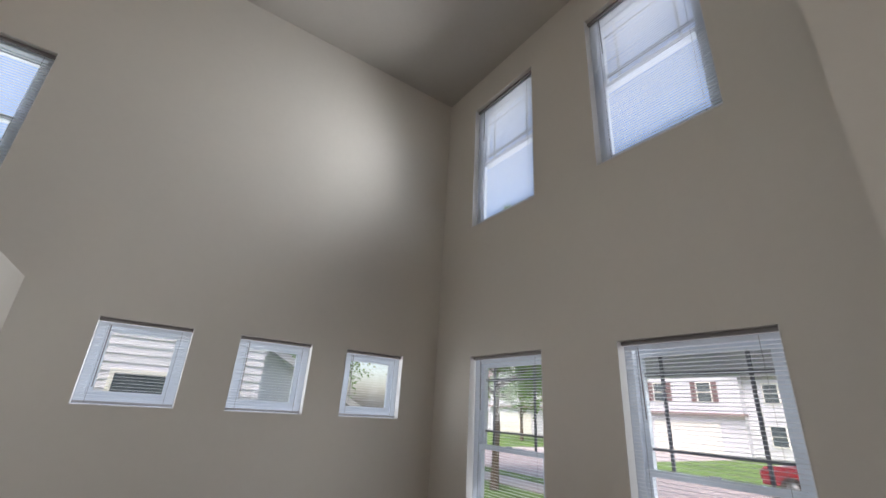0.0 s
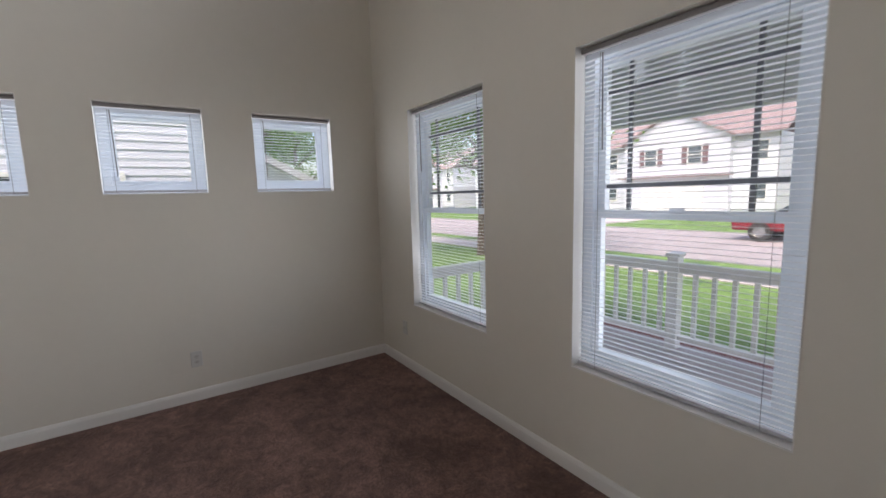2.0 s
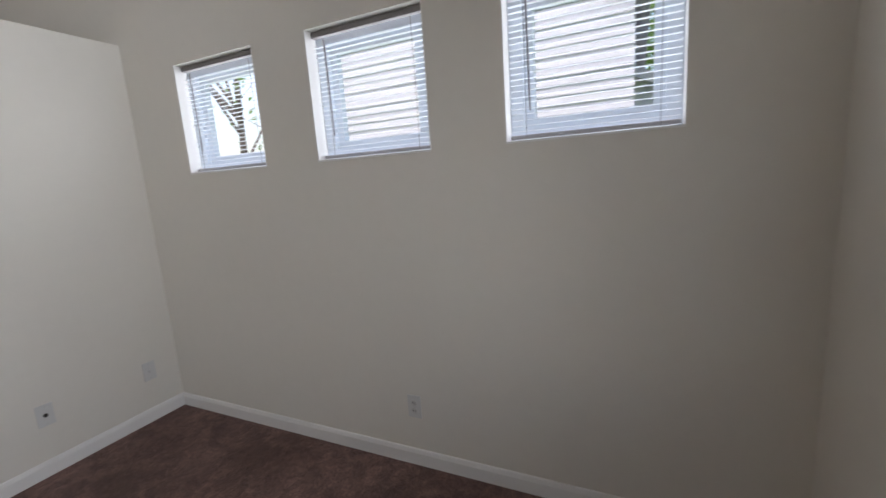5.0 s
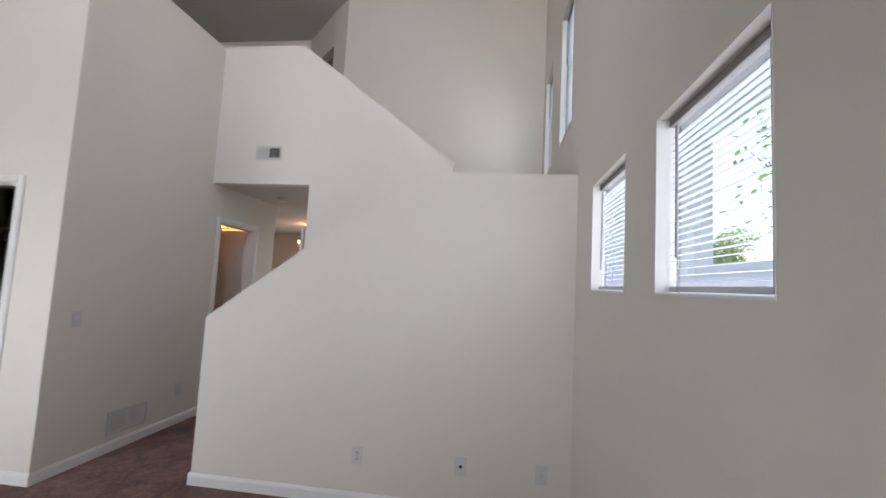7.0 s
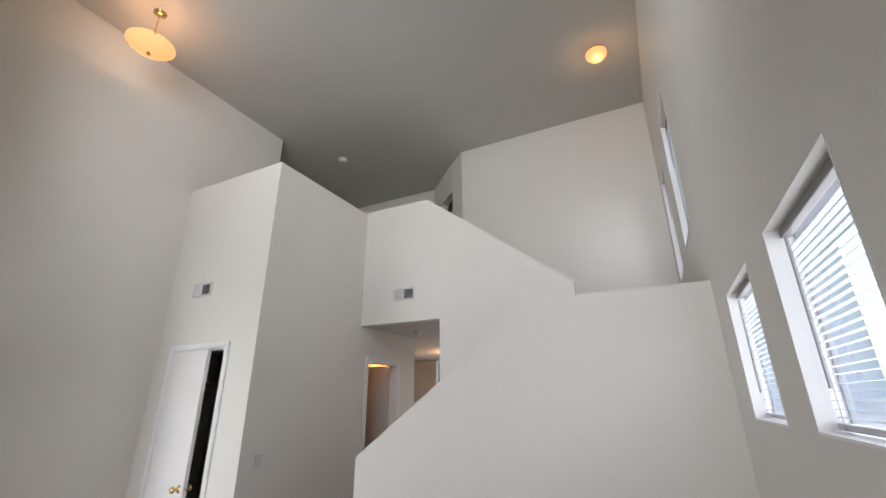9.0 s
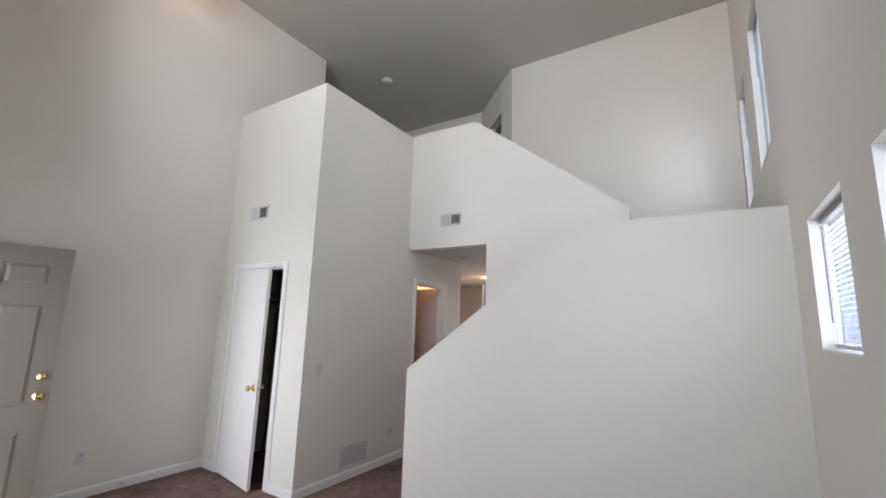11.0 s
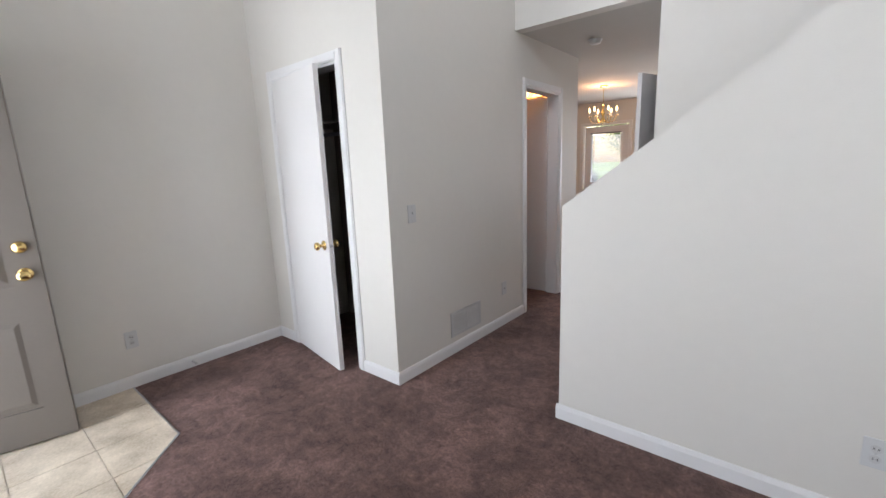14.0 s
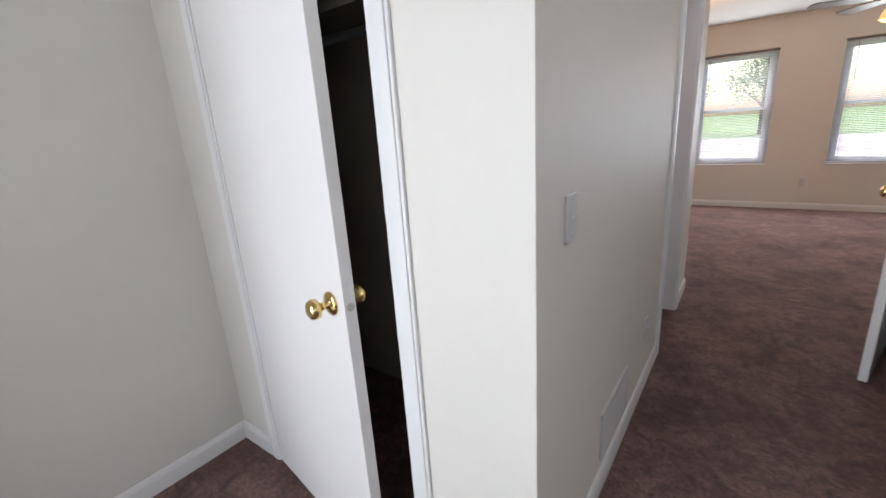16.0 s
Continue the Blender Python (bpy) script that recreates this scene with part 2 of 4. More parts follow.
def tube(pts, r, seg=8, r2=None):
    """A round rod along points, tapering from r to r2."""
    bm = bmesh.new()
    rings = []
    pts = [Vector(p) for p in pts]
    for k, p in enumerate(pts):
        d = (pts[min(k + 1, len(pts) - 1)] - pts[max(k - 1, 0)]).normalized()
        q = d.to_track_quat("Z", "Y")
        rr = r if r2 is None else r + (r2 - r) * k / (len(pts) - 1)
        rings.append([bm.verts.new(p + q @ Vector((rr * math.cos(2 * math.pi * i / seg), rr * math.sin(2 * math.pi * i / seg), 0))) for i in range(seg)])
    for p, q in zip(rings, rings[1:]):
        for i in range(seg):
            bm.faces.new((p[i], p[(i + 1) % seg], q[(i + 1) % seg], q[i]))
    bm.faces.new(rings[0])
    bm.faces.new(rings[-1])
    return bm


def wall(name, axis, a, b, u0, u1, z0, z1, holes=(), material=None, label="painted drywall wall"):
    """A wall slab from a to b along axis, u0 to u1 along the other one, with openings (u, u, z, z) cut through."""
    us = sorted({u0, u1, *(h[0] for h in holes), *(h[1] for h in holes)})
    zs = sorted({z0, z1, *(h[2] for h in holes), *(h[3] for h in holes)})
    solid = {}
    for i in range(len(us) - 1):
        for j in range(len(zs) - 1):
            u, z = (us[i] + us[i + 1]) / 2, (zs[j] + zs[j + 1]) / 2
            solid[i, j] = not any(h[0] < u < h[1] and h[2] < z < h[3] for h in holes)
    bm = bmesh.new()

    def face(*c):
        bm.faces.new([bm.verts.new((d, u, z) if axis == "x" else (u, d, z)) for d, u, z in c])
    for (i, j), s in solid.items():
        if not s:
            continue
        p, q, r, t = us[i], us[i + 1], zs[j], zs[j + 1]
        for d in (a, b):
            face((d, p, r), (d, q, r), (d, q, t), (d, p, t))
        if not solid.get((i - 1, j)):
            face((a, p, r), (b, p, r), (b, p, t), (a, p, t))
        if not solid.get((i + 1, j)):
            face((a, q, r), (b, q, r), (b, q, t), (a, q, t))
        if not solid.get((i, j - 1)):
            face((a, p, r), (b, p, r), (b, q, r), (a, q, r))
        if not solid.get((i, j + 1)):
            face((a, p, t), (b, p, t), (b, q, t), (a, q, t))
    bmesh.ops.remove_doubles(bm, verts=bm.verts, dist=1e-5)
    ob = part(name, bm, material or M_WALL)
    return tagged(ob, label, "wall", kind="structure")


# ---------------------------------------------------------------- plan
CEIL, LOW, EAST = 5.38, 2.45, 5.03
GUARD, UP, BOX_X, BOX_Y, JOG_X, JOG_Y = -3.30, -4.54, 3.575, -3.03, 3.55, -0.74
BACK_Y, BACK_W, BACK_E = -9.62, -0.15, 6.6
HEAD, SILL = 2.09, 0.565
W_WIN = [(-1.0, -0.40), (-1.92, -1.32), (-2.85, -2.255)]
WU_WIN = [(-4.25, -3.64), (-5.48, -4.87)]
N_WIN = [(0.575, 1.47), (2.125, 3.015)]
NU_WIN = [(0.53, 1.44), (2.09, 3.0)]

wall("wall_west", "x", -0.16, 0, -5.90, 0.16, -0.3, CEIL + 0.1,
     [(a, b, 1.50, 2.085) for a, b in W_WIN] + [(a, b, 2.78, 3.98) for a, b in WU_WIN], label="tall warm-white wall with small high windows")
wall("wall_north", "y", 0, 0.16, 0, JOG_X, -0.3, CEIL + 0.1,
     [(a, b, SILL, HEAD) for a, b in N_WIN] + [(a, b, 3.445, 4.977) for a, b in NU_WIN], label="two-storey warm-white front wall with windows")
wall("wall_jog", "x", JOG_X, JOG_X + 0.14, JOG_Y, 0, -0.3, CEIL + 0.1, label="short warm-white return wall beside the entry")
wall("wall_entry", "y", JOG_Y, JOG_Y + 0.16, JOG_X + 0.14, EAST + 0.14, -0.3, CEIL + 0.1, [(4.02, 4.95, -0.3, 2.06)],
     label="warm-white wall round the front door")
wall("wall_east", "x", EAST, EAST + 0.12, -4.2, JOG_Y, -0.3, CEIL + 0.1, label="tall plain warm-white wall")
# closet block with its loft parapet
wall("wall_closet_front", "y", BOX_Y - 0.11, BOX_Y, BOX_X, EAST, 0, 3.955, [(3.965, 4.745, 0, 2.06)], label="white closet front wall with a parapet top")
wall("wall_hall_east", "x", BOX_X, BOX_X + 0.11, -5.86, BOX_Y - 0.11, 0, 3.955, [(-5.40, -4.72, 0, 2.05)], label="white hall wall with a bathroom doorway")
guard = part("wall_stair_guard", prism([(0, 0), (2.595, 0), (2.595, 1.172), (1.11, 2.27), (0, 2.27)], "y", GUARD - 0.115, GUARD), M_WALL)
tagged(guard, "white half wall that slopes along the stairs", "wall", kind="structure")
upper = part("wall_stair_upper", prism([(0.988, 0), (2.487, 0), (2.487, LOW), (BOX_X, LOW), (BOX_X, 3.98), (2.664, 3.98), (0.988, 2.70)], "y", UP - 0.11, UP), M_WALL)
tagged(upper, "white wall with a sloping top beside the upper stairs", "wall", kind="structure")
wall("wall_stairwell", "y", -5.87, -5.75, 0, 2.487, 0, CEIL + 0.1, label="plain wall behind the upper stairs")
wall("wall_stairwell_end", "y", -5.87, -5.75, 2.487, 2.70, LOW + 0.15, CEIL + 0.1, label="plain wall end at the upper hall")
diag = part("wall_loft", prism([(2.70, -5.75), (2.70, -5.87), (2.90, -6.07), (2.98, -5.99)], "z", 2.8, CEIL), M_WALL)
tagged(diag, "narrow angled wall on the upper floor", "wall", kind="structure")
diag = part("wall_loft_far", prism([(3.38, -6.39), (3.30, -6.47), (3.53, -6.70), (3.69, -6.70)], "z", 2.8, CEIL), M_WALL)
tagged(diag, "narrow angled wall on the upper floor", "wall", kind="structure")
dl = part("wall_loft_lintel", prism([(2.98, -5.99), (2.90, -6.07), (3.30, -6.47), (3.38, -6.39)], "z", 4.85, CEIL), M_WALL)
tagged(dl, "wall over an upstairs doorway", "wall", kind="structure")
wall("wall_loft_back", "y", -6.8, -6.7, 2.6, 6.6, 2.8, CEIL, label="shaded back wall of the upper hall")
wall("wall_loft_east", "x", 6.5, 6.6, -7.2, -4.2, 2.8, CEIL, label="shaded side wall of the upper hall")
wall("wall_loft_return", "y", -4.2, -4.1, EAST + 0.12, 6.5, 2.8, CEIL, label="shaded return wall of the upper hall")
wall("wall_loft_west", "x", 2.5, 2.6, -7.2, -5.87, 2.8, CEIL, label="shaded wall of an upstairs room")
# back room
wall("wall_understair", "x", 2.377, 2.487, -5.75, UP - 0.11, 0, LOW, [(-5.46, -4.80, 0, 2.05)], label="white wall with the under-stair door")
wall("wall_hall_end", "y", -5.86, -5.75, BOX_X + 0.11, BACK_E, 0, LOW, label="wall between bathroom and dining room")
wall("wall_back_north", "y", -5.87, -5.75, BACK_W, 0, 0, LOW, label="dining room end wall")
wall("wall_back", "y", BACK_Y - 0.16, BACK_Y, BACK_W, BACK_E, -0.3, LOW + 0.1, [(3.09, 3.98, 0.60, 2.09), (1.58, 2.47, 0.60, 2.09), (4.13, 4.98, 0.0, 2.05)],
     label="beige back wall with two windows and a door")
wall("wall_back_west", "x", BACK_W - 0.1, BACK_W, BACK_Y - 0.16, -5.75, 0, LOW + 0.1, label="beige side wall of the dining room")
wall("wall_back_east", "x", BACK_E, BACK_E + 0.1, BACK_Y - 0.16, -5.75, 0, LOW + 0.1, label="beige side wall of the dining room")
# inner walls coloured dark for the shade inside
wall("wall_closet_side", "x", EAST, EAST + 0.1, -5.75, -4.2, 0, 2.7, material=M_CLOSET_SHADE, label="inner wall of closet and bathroom, shade in its colour")
wall("wall_closet_back", "y", -3.85, -3.75, BOX_X + 0.11, EAST, 0, 2.7, material=M_CLOSET_SHADE, label="back wall of the coat closet, shade in its colour")

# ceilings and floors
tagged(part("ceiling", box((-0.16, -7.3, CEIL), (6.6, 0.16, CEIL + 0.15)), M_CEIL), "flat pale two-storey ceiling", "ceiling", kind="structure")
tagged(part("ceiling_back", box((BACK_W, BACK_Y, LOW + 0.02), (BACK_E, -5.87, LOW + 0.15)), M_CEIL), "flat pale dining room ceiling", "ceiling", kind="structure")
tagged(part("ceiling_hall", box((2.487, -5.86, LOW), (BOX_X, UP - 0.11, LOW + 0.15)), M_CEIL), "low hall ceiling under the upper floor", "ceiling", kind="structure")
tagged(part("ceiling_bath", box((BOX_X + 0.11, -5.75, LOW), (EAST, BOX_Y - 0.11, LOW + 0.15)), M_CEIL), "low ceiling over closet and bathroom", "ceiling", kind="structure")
tagged(part("floor_upper", box((2.80, -7.2, 2.62), (6.5, UP - 0.11, 2.775)), M_CARPET), "brown carpeted upper floor", "floor", kind="structure")
tagged(part("floor_loft", box((BOX_X + 0.11, UP - 0.11, 2.62), (EAST, BOX_Y - 0.11, 2.775)), M_CARPET), "brown carpeted loft floor", "floor", kind="structure")
TILE = [(3.50, -0.74), (3.50, -1.25), (4.19, -1.935), (5.03, -1.935), (5.03, -0.74)]
floor = part("floor", prism([(-0.15, 0.15), (-0.15, -9.6), (6.6, -9.6), (6.6, -0.74), (3.6, -0.74), (3.6, 0.15)], "z", -0.25, -0.012), M_GROUT)
tagged(floor, "subfloor slab", "floor", kind="structure")
carpet = bmesh.new()
for poly in ([(0, 0), (0, -5.75), (2.487, -5.75), (2.487, -1.25), (3.50, -1.25), (3.50, -0.72), (3.55, -0.72), (3.55, 0)],
             [(2.487, -1.25), (2.487, -5.86), (5.03, -5.86), (5.03, -1.935), (4.19, -1.935), (3.50, -1.25)],
             [(BACK_W, -5.75), (BACK_W, BACK_Y), (BACK_E, BACK_Y), (BACK_E, -5.86), (2.487, -5.86), (2.487, -5.75)]):
    join(carpet, prism(poly, "z", -0.0119, 0.0))
tagged(part("carpet", carpet, M_CARPET), "brown cut-pile wall-to-wall carpet", "carpet", kind="structure")


def baseboard(name, axis, d, side, u0, u1):
    """Profiled skirting: d is the wall's face, side +1 or -1 the way it stands out."""
    pr = [(0, 0), (0.013, 0), (0.013, 0.062), (0.008, 0.078), (0.004, 0.083), (0, 0.083)]
    pts = [(d + side * p, z) for p, z in pr]
    bm = prism(pts, "x", u0, u1) if axis == "y" else prism(pts, "y", u0, u1)
    ob = part(name, bm, M_TRIM)
    return tagged(ob, "white painted baseboard", "baseboard", kind="structure")


baseboard("baseboard", "x", 0, 1, GUARD, 0)
baseboard("baseboard", "y", 0, -1, 0.013, JOG_X)
baseboard("baseboard", "y", GUARD, 1, 0.013, 2.608)
baseboard("baseboard", "x", 2.595, 1, GUARD - 0.115, GUARD)
baseboard("baseboard", "x", JOG_X, -1, JOG_Y - 0.013, -0.013)
baseboard("baseboard", "y", JOG_Y, -1, JOG_X, 3.96)
baseboard("baseboard", "x", EAST, -1, BOX_Y, JOG_Y)
baseboard("baseboard", "y", BOX_Y, 1, BOX_X - 0.013, 3.906)
baseboard("baseboard", "y", BOX_Y, 1, 4.804, EAST - 0.013)
baseboard("baseboard", "x", BOX_X, -1, -4.66, BOX_Y)
baseboard("baseboard", "x", BOX_X, -1, -5.873, -5.462)
baseboard("baseboard", "y", -5.86, -1, BOX_X - 0.013, BACK_E)
baseboard("baseboard", "y", BACK_Y, 1, BACK_W, 4.07)
baseboard("baseboard", "y", BACK_Y, 1, 5.04, BACK_E)


# ---------------------------------------------------------------- stairs
def stairs():
    low = part("stairs", bmesh.new(), M_CARPET)
    tagged(low, "brown carpeted stairs between white walls", "stairs", kind="structure")
    for k in range(7):
        x1 = 2.60 - 0.25 * k
        x0 = x1 - 0.25 if k < 6 else 0.0
        y1, y0 = GUARD - 0.115, (UP if k < 6 else -5.75)
        part("step", box((x0, y0, 0.0), (x1 + (0.02 if k else 0.0), y1, 0.185 * (k + 1)), 0.012), M_CARPET, low)
    for k in range(8):
        x0 = 1.05 + 0.25 * k
        z1 = 1.295 + 0.185 * (k + 1)
        part("step", box((x0 - 0.02, -5.75, max(z1 - 0.22, 2.465) if k > 5 else z1 - 0.22), (min(x0 + 0.26, 2.80 if k > 5 else 2.48), UP - 0.11, z1), 0.012), M_CARPET, low)


stairs()


# ---------------------------------------------------------------- windows and blinds
SLAT_CACHE = {}


def blind(w, h, m, tilt=12.0, drop=1.0, wand=True):
    """Mini blind in local axes: x across, z up from the opening's sill, y into the room."""
    e = empty("window_blind", m)
    tagged(e, "white horizontal mini blind with open slats", "blind", group="window blinds")
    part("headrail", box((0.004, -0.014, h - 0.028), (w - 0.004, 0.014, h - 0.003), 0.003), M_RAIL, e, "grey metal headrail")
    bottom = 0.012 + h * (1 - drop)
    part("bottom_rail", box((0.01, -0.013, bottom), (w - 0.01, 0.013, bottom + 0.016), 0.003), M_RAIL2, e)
    key = round(w, 3)
    if key not in SLAT_CACHE:
        bm = bmesh.new()
        prof = [(-0.009, -0.0008), (-0.0048, 0.0004), (0.0, 0.0008), (0.0048, 0.0004), (0.009, -0.0008)]
        up = [[bm.verts.new((x, y, z + d)) for y, z in prof] for x in (0.012, w - 0.012) for d in (0, 0.0006)]
        for i in range(4):
            bm.faces.new((up[0][i], up[0][i + 1], up[2][i + 1], up[2][i]))
            bm.faces.new((up[1][i], up[1][i + 1], up[3][i + 1], up[3][i]))
        for i in (0, 4):
            bm.faces.new((up[0][i], up[1][i], up[3][i], up[2][i]))
        SLAT_CACHE[key] = finish(bm, "slat", M_SLAT, True)
    z = bottom + 0.03
    rnd = random.Random(int(w * 1000 + h * 100))
    while z < h - 0.05:
        s = new("slat", SLAT_CACHE[key])
        s.parent = e
        s.matrix_basis = pose(0, 0, z, tilt + rnd.uniform(-2, 2), rnd.uniform(-0.12, 0.12), 0)
        z += 0.0215
    for x in (0.12 * w, 0.88 * w):
        part("ladder_cord", tube([(x, 0.0135, bottom), (x, 0.0135, h - 0.04)], 0.0011, 5), M_CORD, e)
    if wand:
        part("tilt_wand", tube([(0.86 * w, 0.022, h - 0.05), (0.85 * w, 0.024, h - 0.05 - min(0.42, h * 0.72))], 0.0035, 6), M_CORD, e, "thin dark tilt wand")
    return e


def window(name, w, h, m, hung=True, grid=False):
    """Vinyl window unit at the outer part of the wall; local x across, y into the room."""
    e = empty(name, m)
    tagged(e, "white vinyl %s window" % ("double-hung" if hung else "fixed square"), "window", kind="structure")
    f = 0.055
    part("window_frame", frame_bm(0, 0, w, h, f, -0.045, 0.03), M_VINYL, e)
    sashes = [(f, f, w - f, h * 0.5 + 0.02, 0.0), (f, h * 0.5 - 0.02, w - f, h - f, -0.026)] if hung else [(f, f, w - f, h - f, -0.01)]
    for k, (x0, z0, x1, z1, y) in enumerate(sashes):
        s = part("sash", frame_bm(x0, z0, x1, z1, 0.038, y - 0.018, y + 0.018), M_VINYL, e)
        p = part("pane", box((x0 + 0.03, y - 0.003, z0 + 0.03), (x1 - 0.03, y + 0.003, z1 - 0.03)), M_GLASS, s)
        p.visible_shadow = False
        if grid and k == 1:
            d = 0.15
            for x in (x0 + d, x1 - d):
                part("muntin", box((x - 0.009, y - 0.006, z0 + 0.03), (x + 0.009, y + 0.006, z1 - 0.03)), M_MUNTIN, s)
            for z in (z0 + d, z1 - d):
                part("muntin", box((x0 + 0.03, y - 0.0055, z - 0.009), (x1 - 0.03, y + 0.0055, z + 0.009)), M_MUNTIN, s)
    if hung:
        part("sash_lock", box((w / 2 - 0.03, 0.018, h * 0.5 + 0.02), (w / 2 + 0.03, 0.03, h * 0.5 + 0.034), 0.003), M_VINYL, e)
    return e


def frame_bm(x0, z0, x1, z1, f, y0, y1):
    """A rectangular frame of width f."""
    bm = bmesh.new()
    loops = []
    for y in (y0, y1):
        for a, b, c, d in ((x0, z0, x1, z1), (x0 + f, z0 + f, x1 - f, z1 - f)):
            loops.append([bm.verts.new(p) for p in ((a, y, b), (c, y, b), (c, y, d), (a, y, d))])
    for i in range(4):
        j = (i + 1) % 4
        bm.faces.new((loops[0][i], loops[0][j], loops[1][j], loops[1][i]))
        bm.faces.new((loops[2][i], loops[2][j], loops[3][j], loops[3][i]))
        bm.faces.new((loops[0][i], loops[0][j], loops[2][j], loops[2][i]))
        bm.faces.new((loops[1][i], loops[1][j], loops[3][j], loops[3][i]))
    return bm


def window_liner(m, w, h, depth):
    """White painted boards that line a window's recess."""
    e = empty("window_sill", m)
    tagged(e, "white painted window sill and reveal boards", "sill", kind="structure")
    part("sill_board", box((0.0, -depth, -0.002), (w, 0.004, 0.006)), M_TRIM, e)
    for x in (0.0, w - 0.004):
        part("reveal_board", box((x, -depth, 0.006), (x + 0.004, 0.0015, h)), M_TRIM, e)


def glaze(idx, side, u, z0, w, h, hung, grid, tilt, drop=1.0):
    """side: which wall; u the start across, seen from the room left to right."""
    if side == "N":      # room is at -y; left to right is +x
        m = lambda d: pose(u + w, d, z0, 0, 0, 180)
    elif side == "W":    # room is at +x; local x runs to +y
        m = lambda d: pose(-d, u + w, z0, 0, 0, -90)
    else:                # back wall, room is at +y
        m = lambda d: pose(u, BACK_Y - d, z0, 0, 0, 0)
    window("window_%d" % idx, w, h, m(0.105), hung, grid)
    blind(w, h, m(0.052), tilt, drop)
    window_liner(m(0.0), w, h, 0.072)


k = 1
for a, b in N_WIN:
    glaze(k, "N", a, SILL, b - a, HEAD - SILL, True, True, 6)
    k += 1
for a, b in NU_WIN:
    glaze(k, "N", a, 3.445, b - a, 1.532, True, True, -12)
    k += 1
for a, b in W_WIN:
    glaze(k, "W", a, 1.50, b - a, 0.585, False, False, 0)
    k += 1
for a, b in WU_WIN:
    glaze(k, "W", a, 2.78, b - a, 1.20, True, False, -12)
    k += 1
for a, b in ((3.09, 3.98), (1.58, 2.47)):
    glaze(k, "S", a, 0.60, b - a, 1.49, True, False, 28)
    k += 1


# ---------------------------------------------------------------- doors
def knob(parent, m, label="polished brass door knob"):
    """Knob with rosette; local z points away from the door's face."""
    part("door_knob", lathe([(0, 0), (0.033, 0), (0.033, 0.004), (0.026, 0.009), (0.012, 0.012), (0.011, 0.03), (0.016, 0.036), (0.026, 0.042), (0.028, 0.052), (0.024, 0.062), (0.014, 0.067), (0, 0.068)], 20),
         M_BRASS, parent, label, True, m)


def flush_door(name, w, h, m, label, side=1, knob_z=0.9, hinges=True):
    """Flat slab hung on local x = 0, thickness towards -y*side; knobs at the free edge."""
    e = empty(name, m)
    tagged(e, label, "door", kind="structure")
    leaf = part("leaf", box((0, -0.035, 0.012), (w, 0, h), 0.002), M_DOOR, e)
    knob(leaf, pose(w - 0.065, 0, knob_z, -90, 0, 0))
    knob(leaf, pose(w - 0.065, -0.035, knob_z, 90, 0, 0))
    part("latch", lathe([(0, 0), (0.011, 0), (0.011, 0.002), (0, 0.002)], 14), M_STEEL, leaf, "steel latch plate", at=pose(w, -0.0175, knob_z, 0, 90, 0))
    if hinges:
        for z in (0.25, h * 0.5, h - 0.22):
            part("hinge", tube([(-0.004, 0.004, z - 0.045), (-0.004, 0.004, z + 0.045)], 0.006, 8), M_TRIM, e)
    return e


def casing(name, axis, d, side, u0, u1, top, w=0.058):
    """Door trim round an opening: two legs and a head, proud of the wall."""
    e = empty(name)
    tagged(e, "white painted door casing", "trim", kind="structure")
    for n, (a, b, z0, z1) in (("leg", (u0 - w, u0, 0, top + w)), ("leg", (u1, u1 + w, 0, top + w)), ("head", (u0, u1, top, top + w))):
        for p, q, t in ((0.0, 1.0, 0.011), (0.15, 0.75, 0.016)):
            if n == "leg":
                c, f, g, h = a + (b - a) * p, a + (b - a) * q, z0, z1
            else:
                c, f, g, h = a, b, z0 + (z1 - z0) * p, z0 + (z1 - z0) * q
            lo, hi = sorted((d, d + side * t))
            bm = box((c, lo, g), (f, hi, h), 0.002) if axis == "y" else box((lo, c, g), (hi, f, h), 0.002)
            part(n if p == 0 else "bead", bm, M_TRIM, e)
    return e


def jamb(name, axis, d0, d1, u0, u1, top, t=0.018):
    e = empty(name)
    tagged(e, "white painted door jamb", "trim", kind="structure")
    for a, b, z0, z1 in ((u0, u0 + t, 0, top), (u1 - t, u1, 0, top), (u0 + t, u1 - t, top - t, top)):
        part("jamb_board", box((a, d0, z0), (b, d1, z1)) if axis == "y" else box((d0, a, z0), (d1, b, z1)), M_TRIM, e)
    return e


casing("trim_closet", "y", BOX_Y, 1, 3.965, 4.745, 2.06)
jamb("trim_closet_jamb", "y", BOX_Y - 0.112, BOX_Y + 0.002, 3.965, 4.745, 2.06)
ang = math.degrees(math.atan2(-2.90 - (BOX_Y + 0.012), 4.035 - 4.733))
flush_door("door_closet", 0.71, 2.035, pose(4.733, BOX_Y + 0.012, 0, 0, 0, ang) @ pose(0, 0.035, 0), "white flush closet door standing ajar, with brass knobs")

casing("trim_bath", "x", BOX_X, -1, -5.40, -4.72, 2.05)
jamb("trim_bath_jamb", "x", BOX_X - 0.002, BOX_X + 0.112, -5.40, -4.72, 2.05)
flush_door("door_bath", 0.64, 2.03, pose(BOX_X + 0.115, -5.375, 0, 0, 0, 3), "white flush bathroom door standing open inward", knob_z=0.92)

casing("trim_understair", "x", 2.487, 1, -5.46, -4.80, 2.05)
jamb("trim_understair_jamb", "x", 2.375, 2.489, -5.46, -4.80, 2.05)
ang = math.degrees(math.atan2(-4.875 + 5.445, 2.67 - 2.503))
flush_door("door_understair", 0.60, 2.03, pose(2.503, -5.445, 0, 0, 0, ang), "white flush under-stair door standing ajar", knob_z=0.93)


